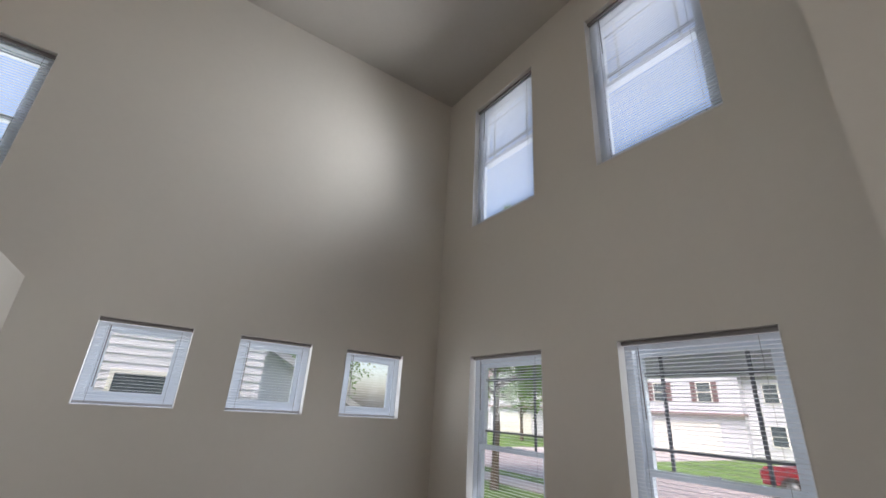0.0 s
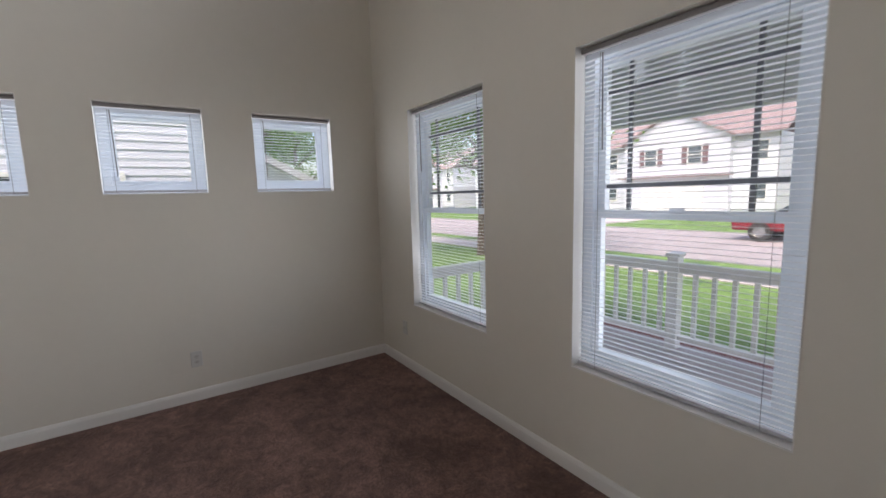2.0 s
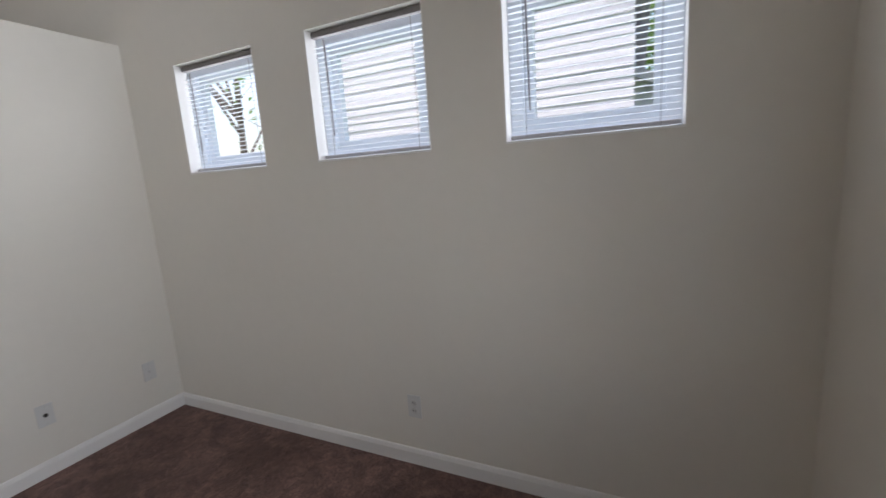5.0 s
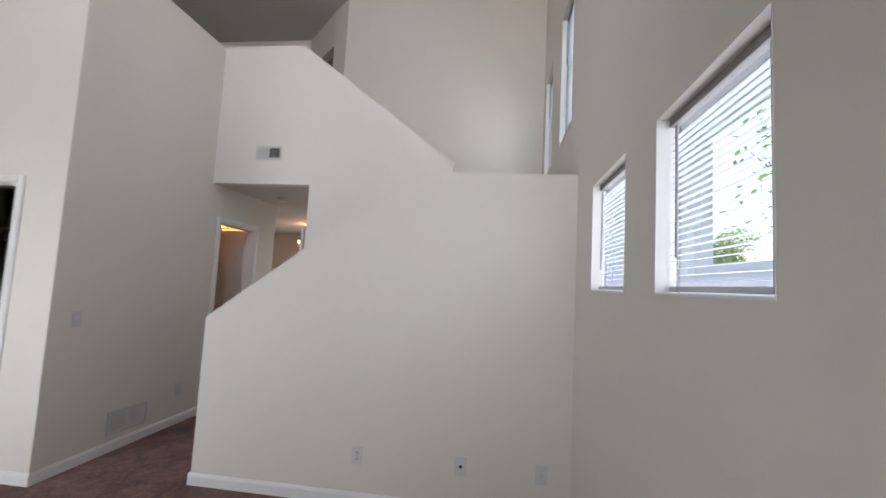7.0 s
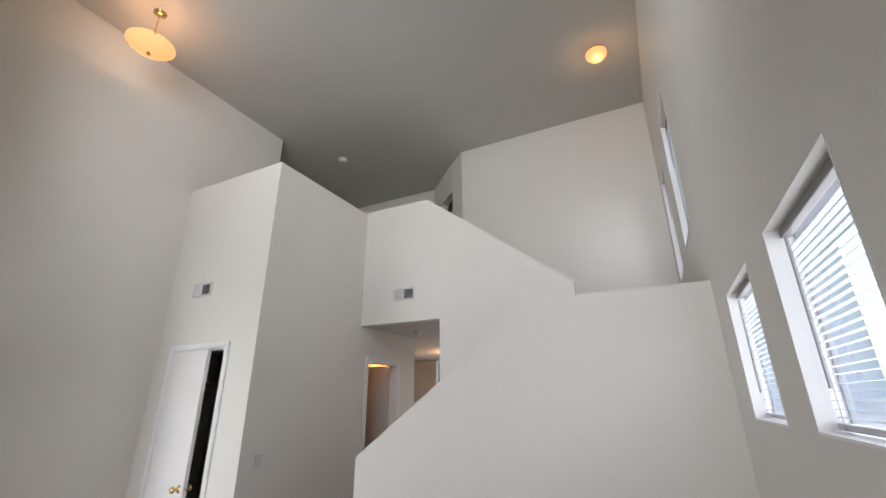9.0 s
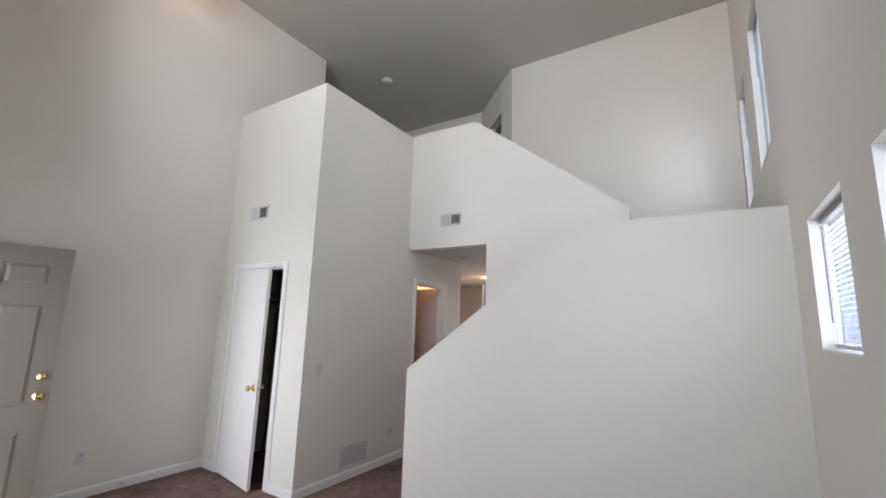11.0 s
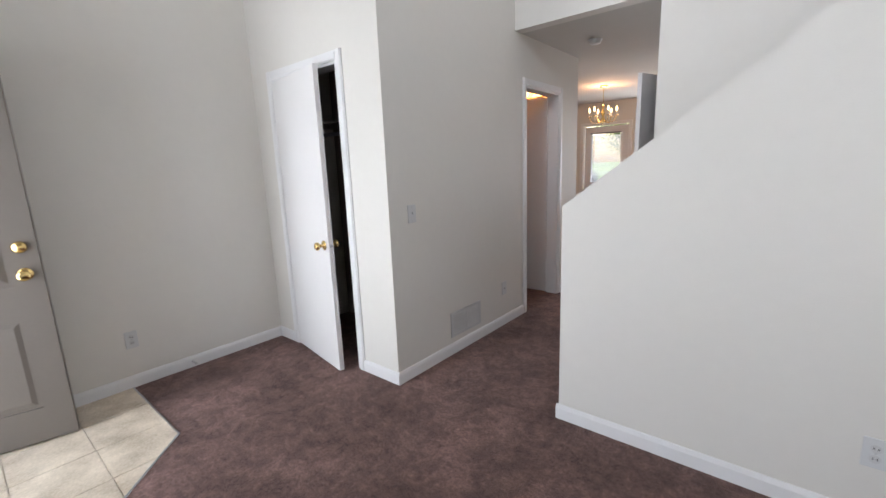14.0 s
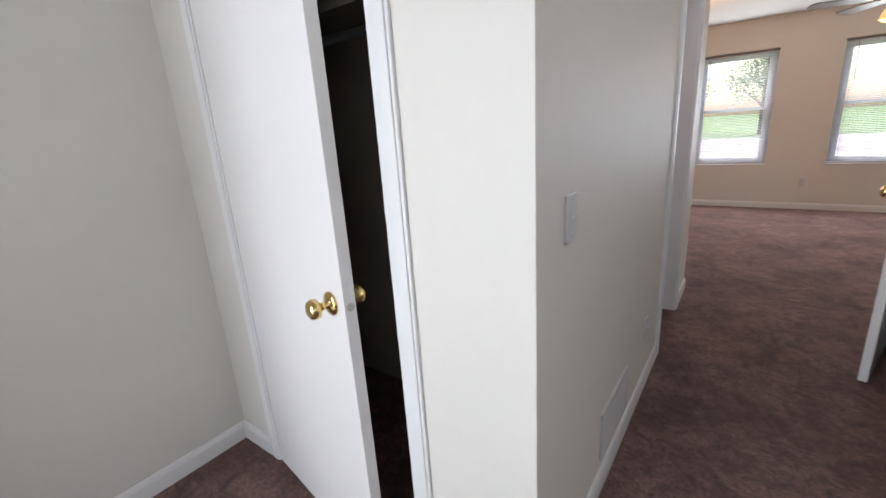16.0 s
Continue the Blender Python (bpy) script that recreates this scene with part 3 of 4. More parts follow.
def panel_door(name, w, h, m, material, label):
    """Six-panel slab, hung on local x = 0, the room's face at y = 0 and the other at -0.044."""
    e = empty(name, m)
    tagged(e, label, "door", kind="structure")
    bm = bmesh.new()
    join(bm, box((0, -0.040, 0.012), (w, -0.004, h), 0.002))
    leaf = part("leaf", bm, material, e)
    cols = [(0.115, w / 2 - 0.055), (w / 2 + 0.055, w - 0.115)]
    rows = [(0.20, 0.70), (0.87, 1.62), (1.74, 1.92)]
    us = sorted({0, w, *[v for c in cols for v in c]})
    zs = sorted({0.012, h, *[v for r in rows for v in r]})
    for y0, y1 in ((-0.004, 0.004), (-0.048, -0.040)):
        bm = bmesh.new()
        for i in range(len(us) - 1):
            for j in range(len(zs) - 1):
                u, z = (us[i] + us[i + 1]) / 2, (zs[j] + zs[j + 1]) / 2
                if not (any(a < u < b for a, b in cols) and any(a < z < b for a, b in rows)):
                    box((us[i], y0, zs[j]), (us[i + 1], y1, zs[j + 1]), 0, bm)
        bmesh.ops.remove_doubles(bm, verts=bm.verts, dist=1e-5)
        part("stile_and_rail_face", bm, material, leaf)
        s = 1 if y0 > -0.01 else -1
        base = -0.004 if s > 0 else -0.040
        for a, b in cols:
            for c, d in rows:
                bm = bmesh.new()
                lo = [bm.verts.new(p) for p in ((a + 0.018, base, c + 0.018), (b - 0.018, base, c + 0.018), (b - 0.018, base, d - 0.018), (a + 0.018, base, d - 0.018))]
                hi = [bm.verts.new(p) for p in ((a + 0.04, base + s * 0.007, c + 0.04), (b - 0.04, base + s * 0.007, c + 0.04), (b - 0.04, base + s * 0.007, d - 0.04), (a + 0.04, base + s * 0.007, d - 0.04))]
                bm.faces.new(hi)
                for i in range(4):
                    bm.faces.new((lo[i], lo[(i + 1) % 4], hi[(i + 1) % 4], hi[i]))
                part("raised_panel", bm, material, leaf)
    return e, leaf


# front door, swung into the room; its outer face shows
hx, hy = 4.93, -0.75
ang = math.degrees(math.atan2(-1.603 - hy, 4.72 - hx))
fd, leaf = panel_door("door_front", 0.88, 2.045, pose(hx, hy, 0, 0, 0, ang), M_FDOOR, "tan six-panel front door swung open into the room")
for z, r in ((0.93, 0), (1.07, 1)):
    for y, rx in ((0.004, -90), (-0.048, 90)):
        if r:
            part("deadbolt", lathe([(0, 0), (0.031, 0), (0.031, 0.006), (0.022, 0.018), (0.014, 0.02), (0.012, 0.026), (0, 0.027)], 20), M_BRASS, leaf, "polished brass deadbolt", True, pose(0.815, y, z, rx, 0, 0))
        else:
            knob(leaf, pose(0.815, y, z, rx, 0, 0))
for y, rx in ((0.004, -90), (-0.048, 90)):
    part("peephole", lathe([(0, 0), (0.009, 0), (0.009, 0.004), (0.005, 0.006), (0, 0.005)], 14), M_DARK, leaf, "small dark peephole", True, pose(0.44, y, 1.58, rx, 0, 0))
for z in (0.25, 1.0, 1.8):
    part("hinge", tube([(-0.005, -0.05, z - 0.05), (-0.005, -0.05, z + 0.05)], 0.007, 8), M_BRASS, fd, "brass hinge")
casing("trim_front", "y", JOG_Y, -1, 4.02, 4.95, 2.06)
jamb("trim_front_jamb", "y", JOG_Y - 0.002, JOG_Y + 0.162, 4.02, 4.95, 2.06, 0.012)
tagged(part("threshold", box((4.032, JOG_Y - 0.02, 0.0), (4.938, JOG_Y + 0.16, 0.016), 0.004), M_STEEL), "metal door threshold", "threshold", kind="structure")

# back door with a half light
bd = empty("door_back", pose(4.15, BACK_Y - 0.05, 0))
tagged(bd, "beige back door with a glazed upper half", "door", kind="structure")
part("leaf", box((0.0, -0.04, 0.01), (0.81, 0, 0.84)), M_DOOR, bd)
part("leaf", frame_bm(0.0, 0.84, 0.81, 2.03, 0.115, -0.04, 0.0), M_DOOR, bd)
part("glazing_bead", frame_bm(0.105, 0.945, 0.705, 1.925, 0.03, -0.05, 0.012), M_TRIM, bd)
p = part("pane", box((0.115, -0.023, 0.955), (0.695, -0.017, 1.915)), M_GLASS, bd)
p.visible_shadow = False
knob(bd, pose(0.06, 0, 0.95, -90, 0, 0))
part("deadbolt", lathe([(0, 0), (0.028, 0), (0.028, 0.006), (0.018, 0.016), (0, 0.017)], 16), M_BRASS, bd, "", True, pose(0.06, 0, 1.1, -90, 0, 0))
blind(0.58, 0.97, pose(4.265, BACK_Y - 0.018, 0.95), 40)
casing("trim_back", "y", BACK_Y, 1, 4.13, 4.98, 2.05)


# ---------------------------------------------------------------- wall plates and vents
def outlet(m, kind="duplex"):
    """Cover plate in local axes: x across, z up, y out of the wall."""
    e = empty({"duplex": "wall_outlet", "cable": "cable_outlet", "switch": "light_switch", "phone": "phone_outlet"}[kind], m)
    tagged(e, {"duplex": "white duplex wall outlet plate", "cable": "white cable outlet plate with a dark socket", "switch": "white wall light switch plate",
               "phone": "white blank wall plate with a small jack"}[kind], "switch" if kind == "switch" else "outlet", group="wall plates")
    part("cover_plate", box((-0.036, 0, -0.058), (0.036, 0.006, 0.058), 0.0025), M_PLATE, e)
    if kind == "duplex":
        for z in (-0.02, 0.02):
            r = part("receptacle", lathe([(0, 0), (0.0165, 0), (0.0165, 0.0025), (0, 0.0025)], 16), M_VENT, e, at=pose(0, 0.006, z, -90, 0, 0))
            for x in (-0.006, 0.006):
                part("slot", box((x - 0.0014, -z * 0 - 0.005, 0.0024), (x + 0.0014, 0.005, 0.0031)), M_DARK, r)
    elif kind == "switch":
        part("toggle", box((-0.005, 0.006, -0.002), (0.005, 0.018, 0.014), 0.002), M_PLATE, e)
    else:
        part("jack", lathe([(0, 0), (0.010, 0), (0.010, 0.004), (0.005, 0.009), (0, 0.009)], 12), M_DARK if kind == "cable" else M_VENT, e, at=pose(0, 0.006, 0, -90, 0, 0))
    for z in ((-0.045, 0.045) if kind != "duplex" else (0.0,)):
        part("screw", lathe([(0, 0), (0.003, 0), (0.002, 0.001), (0, 0.0012)], 8), M_STEEL, e, at=pose(0, 0.006, z, -90, 0, 0))
    return e


outlet(pose(1.395, GUARD, 0.32))
outlet(pose(0.695, GUARD, 0.32), "cable")
outlet(pose(0.18, GUARD, 0.32), "phone")
outlet(pose(0, -1.505, 0.31, 0, 0, -90))
outlet(pose(0.41, 0, 0.34, 0, 0, 180), "phone")
outlet(pose(EAST, -1.975, 0.33, 0, 0, 90))
outlet(pose(BOX_X, -3.225, 1.10, 0, 0, 90), "switch")
outlet(pose(BOX_X, -4.33, 0.33, 0, 0, 90), "phone")
outlet(pose(2.30, UP, 1.38), "switch")
outlet(pose(3.62 - 0.95, BACK_Y, 0.36), "duplex")


def vent(name, w, h, m, label, open_from, cols=2):
    """Louvred register; local x across, z up, y out of the wall."""
    e = empty(name, m)
    tagged(e, label, "vent", group="air vents")
    # flat black sheet paints the shade of a duct that isn't modelled
    part("backing", box((0.012, 0.0005, 0.012), (w - 0.012, 0.002, h - 0.012)), M_DARK, e, "black sheet behind the louvres, as the duct's shade")
    part("frame", frame_bm(0, 0, w, h, 0.022, 0.0, 0.007), M_VENT, e)
    span = (w - 0.044) / cols
    for c in range(cols):
        x0 = 0.022 + span * c
        if c:
            part("mullion", box((x0 - 0.006, 0.002, 0.02), (x0 + 0.006, 0.0075, h - 0.02)), M_VENT, e)
        n = int(span / 0.014)
        for i in range(n):
            x = x0 + span * (i + 0.5) / n
            t = 40 if c >= open_from else -48
            part("louvre", box((-0.0065, -0.0008, 0), (0.0065, 0.0008, h - 0.04)), M_VENT, e, at=pose(x, 0.0065, 0.02, 0, 0, t))
    return e


vent("ceiling_register", 0.29, 0.15, pose(2.82, UP, 2.71), "white louvred air register high on the wall", 1)
vent("ceiling_register", 0.29, 0.15, pose(4.335, BOX_Y, 2.60), "white louvred air register high on the wall", 1)


def return_grille(m):
    w, h = 0.38, 0.19
    e = empty("return_grille", m)
    tagged(e, "white stamped return air grille above the baseboard", "vent", group="air vents")
    # black plate gives the shaded depth behind the blades
    part("backing", box((0.01, 0.0005, 0.01), (w - 0.01, 0.002, h - 0.01)), M_DARK, e)
    part("frame", frame_bm(0, 0, w, h, 0.02, 0, 0.008), M_VENT, e)
    part("mullion", box((w / 2 - 0.008, 0.002, 0.02), (w / 2 + 0.008, 0.008, h - 0.02)), M_VENT, e)
    for i in range(13):
        part("louvre", box((0.018, -0.0007, -0.0042), (w - 0.018, 0.0007, 0.0042)), M_VENT, e, at=pose(0, 0.007, 0.026 + i * 0.0115, 24, 0, 0))


return_grille(pose(BOX_X, -3.96, 0.13, 0, 0, 90))
part_ds = part("door_stop", lathe([(0, 0), (0.011, 0), (0.008, 0.01), (0.006, 0.05), (0.010, 0.052), (0.010, 0.065), (0, 0.067)], 12), M_VENT, None, "", True, pose(EAST - 0.013, -2.31, 0.045, 0, -90, 0))
tagged(part_ds, "small white spring door stop on the baseboard", "door stop")


# ---------------------------------------------------------------- lamps
def pendant():
    e = empty("pendant_lamp", pose(4.42, -1.965, CEIL))
    tagged(e, "brass pendant lamp with an amber glass bowl, lit", "lamp")
    part("canopy", lathe([(0, 0), (0.062, 0), (0.060, -0.012), (0.03, -0.028), (0.008, -0.034), (0, -0.034)]), M_BRASS, e, "", True)
    part("stem", tube([(0, 0, -0.03), (0, 0, -0.50)], 0.006, 10), M_BRASS, e)
    part("stem_collar", lathe([(0.006, -0.24), (0.010, -0.245), (0.010, -0.27), (0.006, -0.275)], 12), M_BRASS, e, "", True)
    part("finial", lathe([(0, -0.555), (0.016, -0.545), (0.020, -0.53), (0.010, -0.51), (0, -0.505)], 14), M_BRASS, e, "", True)
    for a in range(3):
        t = math.radians(40 + 120 * a)
        part("bowl_rod", tube([(0, 0, -0.33), (0.20 * math.cos(t), 0.20 * math.sin(t), -0.43)], 0.003, 6), M_BRASS, e)
        part("rim_clip", tube([(0.20 * math.cos(t), 0.20 * math.sin(t), -0.445), (0.215 * math.cos(t), 0.215 * math.sin(t), -0.415)], 0.006, 6), M_BRASS, e)
    part("bowl", lathe([(0.215, -0.425), (0.18, -0.458), (0.12, -0.492), (0.05, -0.510), (0, -0.514), (0, -0.509), (0.05, -0.505), (0.118, -0.487), (0.176, -0.454), (0.208, -0.425)], 36), M_BOWL, e, "amber frosted glass bowl, glowing", True)
    part("bulb", lathe([(0, -0.475), (0.024, -0.465), (0.03, -0.445), (0.02, -0.42), (0.012, -0.405), (0, -0.405)], 14), M_BULB, e, "", True)


def dome_lamp(x, y, z, r=0.135):
    e = empty("ceiling_lamp", pose(x, y, z))
    tagged(e, "small round flush ceiling lamp with a glowing glass dome", "lamp")
    part("base_ring", lathe([(0, 0), (r * 0.8, 0), (r * 0.83, -0.02), (0, -0.02)], 28), M_BRASS, e, "", True)
    part("dome", lathe([(r * 0.8, -0.02), (r, -0.045), (r * 0.97, -0.075), (r * 0.7, -0.11), (r * 0.3, -0.125), (0, -0.128)], 28), M_DOME, e, "frosted warm glass dome", True)


pendant()
dome_lamp(0.45, -4.53, CEIL, 0.118)
for x, y, z, e_w in ((4.42, -1.965, CEIL - 0.36, 3.6), (0.45, -4.53, CEIL - 0.2, 1.4)):
    lp = new("lamp_light", bpy.data.lights.new("lamp_light", "POINT"))
    lp.data.energy, lp.data.color, lp.data.shadow_soft_size = e_w, (1.0, 0.62, 0.33), 0.05
    lp.location = (x, y, z)


def smoke_alarm(x, y, z, size=1.0):
    e = empty("smoke_alarm", pose(x, y, z) @ Matrix.Scale(size, 4))
    tagged(e, "round white smoke alarm on the ceiling", "smoke alarm", group="smoke alarms")
    part("base", lathe([(0, 0), (0.085, 0), (0.085, -0.014), (0, -0.014)]), M_PLATE, e, "", True)
    part("cover", lathe([(0.074, -0.014), (0.072, -0.036), (0.056, -0.05), (0, -0.053)]), M_PLATE, e, "", True)


smoke_alarm(4.56, -5.05, CEIL)
smoke_alarm(3.20, -5.30, LOW, 0.72)


def chandelier(x, y, z):
    """Five-arm crystal chandelier hung from z."""
    e = empty("chandelier", pose(x, y, z - 0.11))
    tagged(e, "brass and crystal chandelier with lit candle bulbs", "lamp")
    part("canopy", lathe([(0, 0.11), (0.06, 0.11), (0.05, 0.09), (0.01, 0.08), (0, 0.08)], 16), M_BRASS, e, "", True)
    part("chain", tube([(0, 0, 0.085), (0, 0, -0.16)], 0.005, 6), M_BRASS, e)
    part("column", lathe([(0, -0.15), (0.02, -0.17), (0.012, -0.22), (0.03, -0.27), (0.012, -0.33), (0.035, -0.38), (0.01, -0.43), (0, -0.45)], 14), M_BRASS, e, "", True)
    for i in range(6):
        a = 2 * math.pi * i / 6 + 0.2
        c, s = math.cos(a), math.sin(a)
        arm = part("arm", tube([(0.02 * c, 0.02 * s, -0.38), (0.09 * c, 0.09 * s, -0.42), (0.16 * c, 0.16 * s, -0.40), (0.19 * c, 0.19 * s, -0.33)], 0.006, 7), M_BRASS, e)
        part("drip_pan", lathe([(0, -0.33), (0.028, -0.325), (0.03, -0.318), (0, -0.322)], 12, Matrix.Translation((0.19 * c, 0.19 * s, 0))), M_BRASS, arm)
        part("candle", tube([(0.19 * c, 0.19 * s, -0.322), (0.19 * c, 0.19 * s, -0.26)], 0.009, 8), M_PLATE, arm)
        part("bulb", lathe([(0, -0.26), (0.012, -0.25), (0.015, -0.235), (0.008, -0.205), (0, -0.19)], 10, Matrix.Translation((0.19 * c, 0.19 * s, 0))), M_BULB, arm, "", True)
        for q in range(3):
            r = 0.19 - 0.05 * q
            part("crystal_drop", lathe([(0, 0.02), (0.008, 0.005), (0, -0.025)], 6, Matrix.Translation((r * c, r * s, -0.40 - 0.02 * q))), M_CRYSTAL, arm)
    lp = new("lamp_light", bpy.data.lights.new("lamp_light", "POINT"))
    lp.data.energy, lp.data.color, lp.data.shadow_soft_size = 9, (1.0, 0.5, 0.24), 0.12
    lp.location = (x, y, z - 0.16)


chandelier(4.0, -7.85, LOW + 0.02)


def ceiling_fan(x, y, z):
    e = empty("ceiling_fan", pose(x, y, z - 0.14))
    tagged(e, "brass ceiling fan with dark blades and lit glass shades", "ceiling fan")
    part("canopy", lathe([(0, 0.14), (0.07, 0.14), (0.06, 0.10), (0.015, 0.08), (0.015, -0.06), (0, -0.06)], 20), M_BRASS, e, "", True)
    part("motor", lathe([(0, -0.06), (0.09, -0.08), (0.11, -0.12), (0.10, -0.17), (0.05, -0.20), (0, -0.20)], 24), M_BRASS, e, "", True)
    for i in range(5):
        a = 360 * i / 5 + 14
        b = part("blade", prism([(0.20, -0.055), (0.62, -0.07), (0.66, -0.04), (0.66, 0.04), (0.62, 0.07), (0.20, 0.055)], "z", -0.004, 0.004), M_BLADE, e, "dark wooden blade", at=pose(0, 0, -0.13, 0, 0, a) @ pose(0, 0, 0, 10, 0, 0))
        part("blade_iron", box((0.08, -0.018, -0.004), (0.24, 0.018, 0.0), 0.002), M_BRASS, b)
    for i in range(4):
        a = math.radians(90 * i + 30)
        m = pose(0.10 * math.cos(a), 0.10 * math.sin(a), -0.23)
        part("glass_shade", lathe([(0.02, 0.0), (0.035, -0.02), (0.05, -0.06), (0.058, -0.085)], 16), M_BOWL, e, "frosted glass shade, glowing", True, m)
    lp = new("lamp_light", bpy.data.lights.new("lamp_light", "POINT"))
    lp.data.energy, lp.data.color, lp.data.shadow_soft_size = 8, (1.0, 0.66, 0.4), 0.1
    lp.location = (x, y, z - 0.50)


ceiling_fan(2.33, -7.9, LOW + 0.02)


def vanity_light():
    e = empty("vanity_light", pose(4.2, -5.75, 2.15))
    tagged(e, "bathroom vanity bar with round lit bulbs", "lamp")
    part("bar", box((-0.36, 0, -0.05), (0.36, 0.03, 0.05), 0.006), M_BRASS, e)
    for i in range(4):
        part("globe_bulb", lathe([(0, -0.05), (0.03, -0.04), (0.05, 0), (0.03, 0.04), (0, 0.05)], 16, Matrix.Translation((-0.27 + 0.18 * i, 0.085, 0))), M_BULB, e, "", True)
    lp = new("lamp_light", bpy.data.lights.new("lamp_light", "POINT"))
    lp.data.energy, lp.data.color, lp.data.shadow_soft_size = 9, (1.0, 0.38, 0.12), 0.1
    lp.location = (4.2, -5.50, 2.16)


vanity_light()
rod = empty("closet_rod", pose(0, 0, 0))
tagged(rod, "closet hanging rod, and shelf with shade in its colour", "closet rod")
part("rod", tube([(BOX_X + 0.11, -3.45, 1.68), (EAST, -3.45, 1.68)], 0.016, 10), M_STEEL, rod)
# shelf takes the same shade-darkened colour
part("shelf", box((BOX_X + 0.11, -3.75, 1.76), (EAST, -3.40, 1.778)), M_CLOSET_SHADE, rod)


# ---------------------------------------------------------------- outdoors
ground = part("ground", box((-400, -400, -0.6), (400, 400, -0.35)), M_GRASS)
tagged(ground, "green mown lawn reaching to the distance", "lawn", kind="structure")
tagged(part("road", box((-120, 9.5, -0.40), (120, 17.5, -0.34)), M_ROAD), "pale residential street", "road", kind="structure")
tagged(part("driveway", box((-18.5, 17.5, -0.40), (-10.5, 33, -0.335)), M_CONC), "pale concrete driveway", "driveway", kind="structure")
tagged(part("driveway", box((7.2, 1.0, -0.40), (11.5, 9.5, -0.335)), M_CONC), "pale concrete driveway", "driveway", kind="structure")
tagged(part("pavement", box((-120, 7.2, -0.40), (120, 8.5, -0.332)), M_CONC), "pale concrete pavement", "pavement", kind="structure")
tagged(part("parking_lot", box((-60, -38, -0.40), (60, -22, -0.34)), M_ROAD), "pale car park behind the house", "road", kind="structure")
tagged(part("porch_floor", box((-0.15, 0.16, -0.34), (5.17, 2.75, -0.18)), M_CONC), "concrete porch slab", "porch", kind="structure")
tagged(part("porch_floor_entry", box((3.69, -0.58, -0.34), (5.17, 0.16, -0.18)), M_CONC), "concrete slab at the front door", "porch", kind="structure")
tagged(part("porch_roof", box((-0.3, 0.17, 2.62), (6.2, 2.95, 2.80)), M_SIDING), "white porch roof with a flat soffit", "roof", kind="structure")
tagged(part("porch_beam", box((-0.2, 2.55, 2.12), (6.1, 2.72, 2.62)), M_SIDING), "white beam along the porch", "beam", kind="structure")


def porch_rail(m, length, posts):
    """Railing along local x."""
    e = empty("porch_railing", m)
    tagged(e, "white vinyl porch railing with square balusters", "railing", group="porch railings")
    part("top_rail", box((0, -0.045, 0.83), (length, 0.045, 0.89), 0.008), M_TRIM, e)
    part("sub_rail", box((0, -0.022, 0.78), (length, 0.022, 0.83)), M_TRIM, e)
    part("bottom_rail", box((0, -0.025, 0.09), (length, 0.025, 0.15), 0.005), M_TRIM, e)
    me = finish(box((-0.019, -0.019, 0.15), (0.019, 0.019, 0.78)), "baluster", M_TRIM)
    for i in range(int(length / 0.17)):
        o = new("baluster", me)
        o.parent = e
        o.location = (0.09 + i * 0.17, 0, 0)
    for x in posts:
        pst = part("post", box((x - 0.055, -0.055, 0), (x + 0.055, 0.055, 0.95), 0.006), M_TRIM, e)
        part("post_cap", box((x - 0.07, -0.07, 0.95), (x + 0.07, 0.07, 0.985), 0.01), M_TRIM, pst)


porch_rail(pose(-0.1, 2.62, -0.18), 3.95, (1.42, 3.95))
porch_rail(pose(-0.1, 0.17, -0.18, 0, 0, 90), 2.38, (0.06,))
col = part("porch_column", box((-0.16, 2.56, -0.18), (-0.02, 2.70, 2.12), 0.008), M_TRIM)
tagged(col, "square white porch column", "column", kind="structure")
bed = part("flower_bed", box((-0.1, 2.8, -0.36), (4.2, 3.4, -0.30)), M_BRONZE)
tagged(bed, "red mulch bed along the porch", "flower bed", kind="structure")


def lap_siding(x0, x1, z0, z1, step=0.14):
    """Overlapping boards on a facade in local axes: x across, z up, y out."""
    pts = [(0, z0)]
    z = z0
    while z < z1 - 0.01:
        t = min(z + step, z1)
        pts += [(0.03, z), (0.008, t)]
        z = t
    pts.append((0, z1))
    return prism(pts, "x", x0, x1)


def pane_window(parent, x, z, w, h, y=0.03, shutters=False):
    f = part("window", frame_bm(x, z, x + w, z + h, 0.07, y - 0.03, y + 0.04), M_TRIM, parent)
    part("pane", box((x + 0.05, y - 0.02, z + 0.05), (x + w - 0.05, y + 0.005, z + h - 0.05)), M_WINDARK, f)
    part("meeting_rail", box((x + 0.05, y, z + h / 2 - 0.03), (x + w - 0.05, y + 0.03, z + h / 2 + 0.03)), M_TRIM, f)
    if shutters:
        for a in (x - 0.42, x + w + 0.04):
            part("shutter", box((a, y - 0.02, z), (a + 0.38, y + 0.035, z + h), 0.01), M_SHUTTER, f)


def gable_roof(x0, x1, y0, y1, z, rise, over=0.35):
    """Ridge along local y; two sloping slabs."""
    xm = (x0 + x1) / 2
    s = rise / (xm - x0)
    pts = [(x0 - over, z - over * s), (xm, z + rise), (x1 + over, z - over * s), (x1 + over, z - over * s + 0.16), (xm, z + rise + 0.18), (x0 - over, z - over * s + 0.16)]
    return prism(pts, "y", y0 - over, y1 + over)


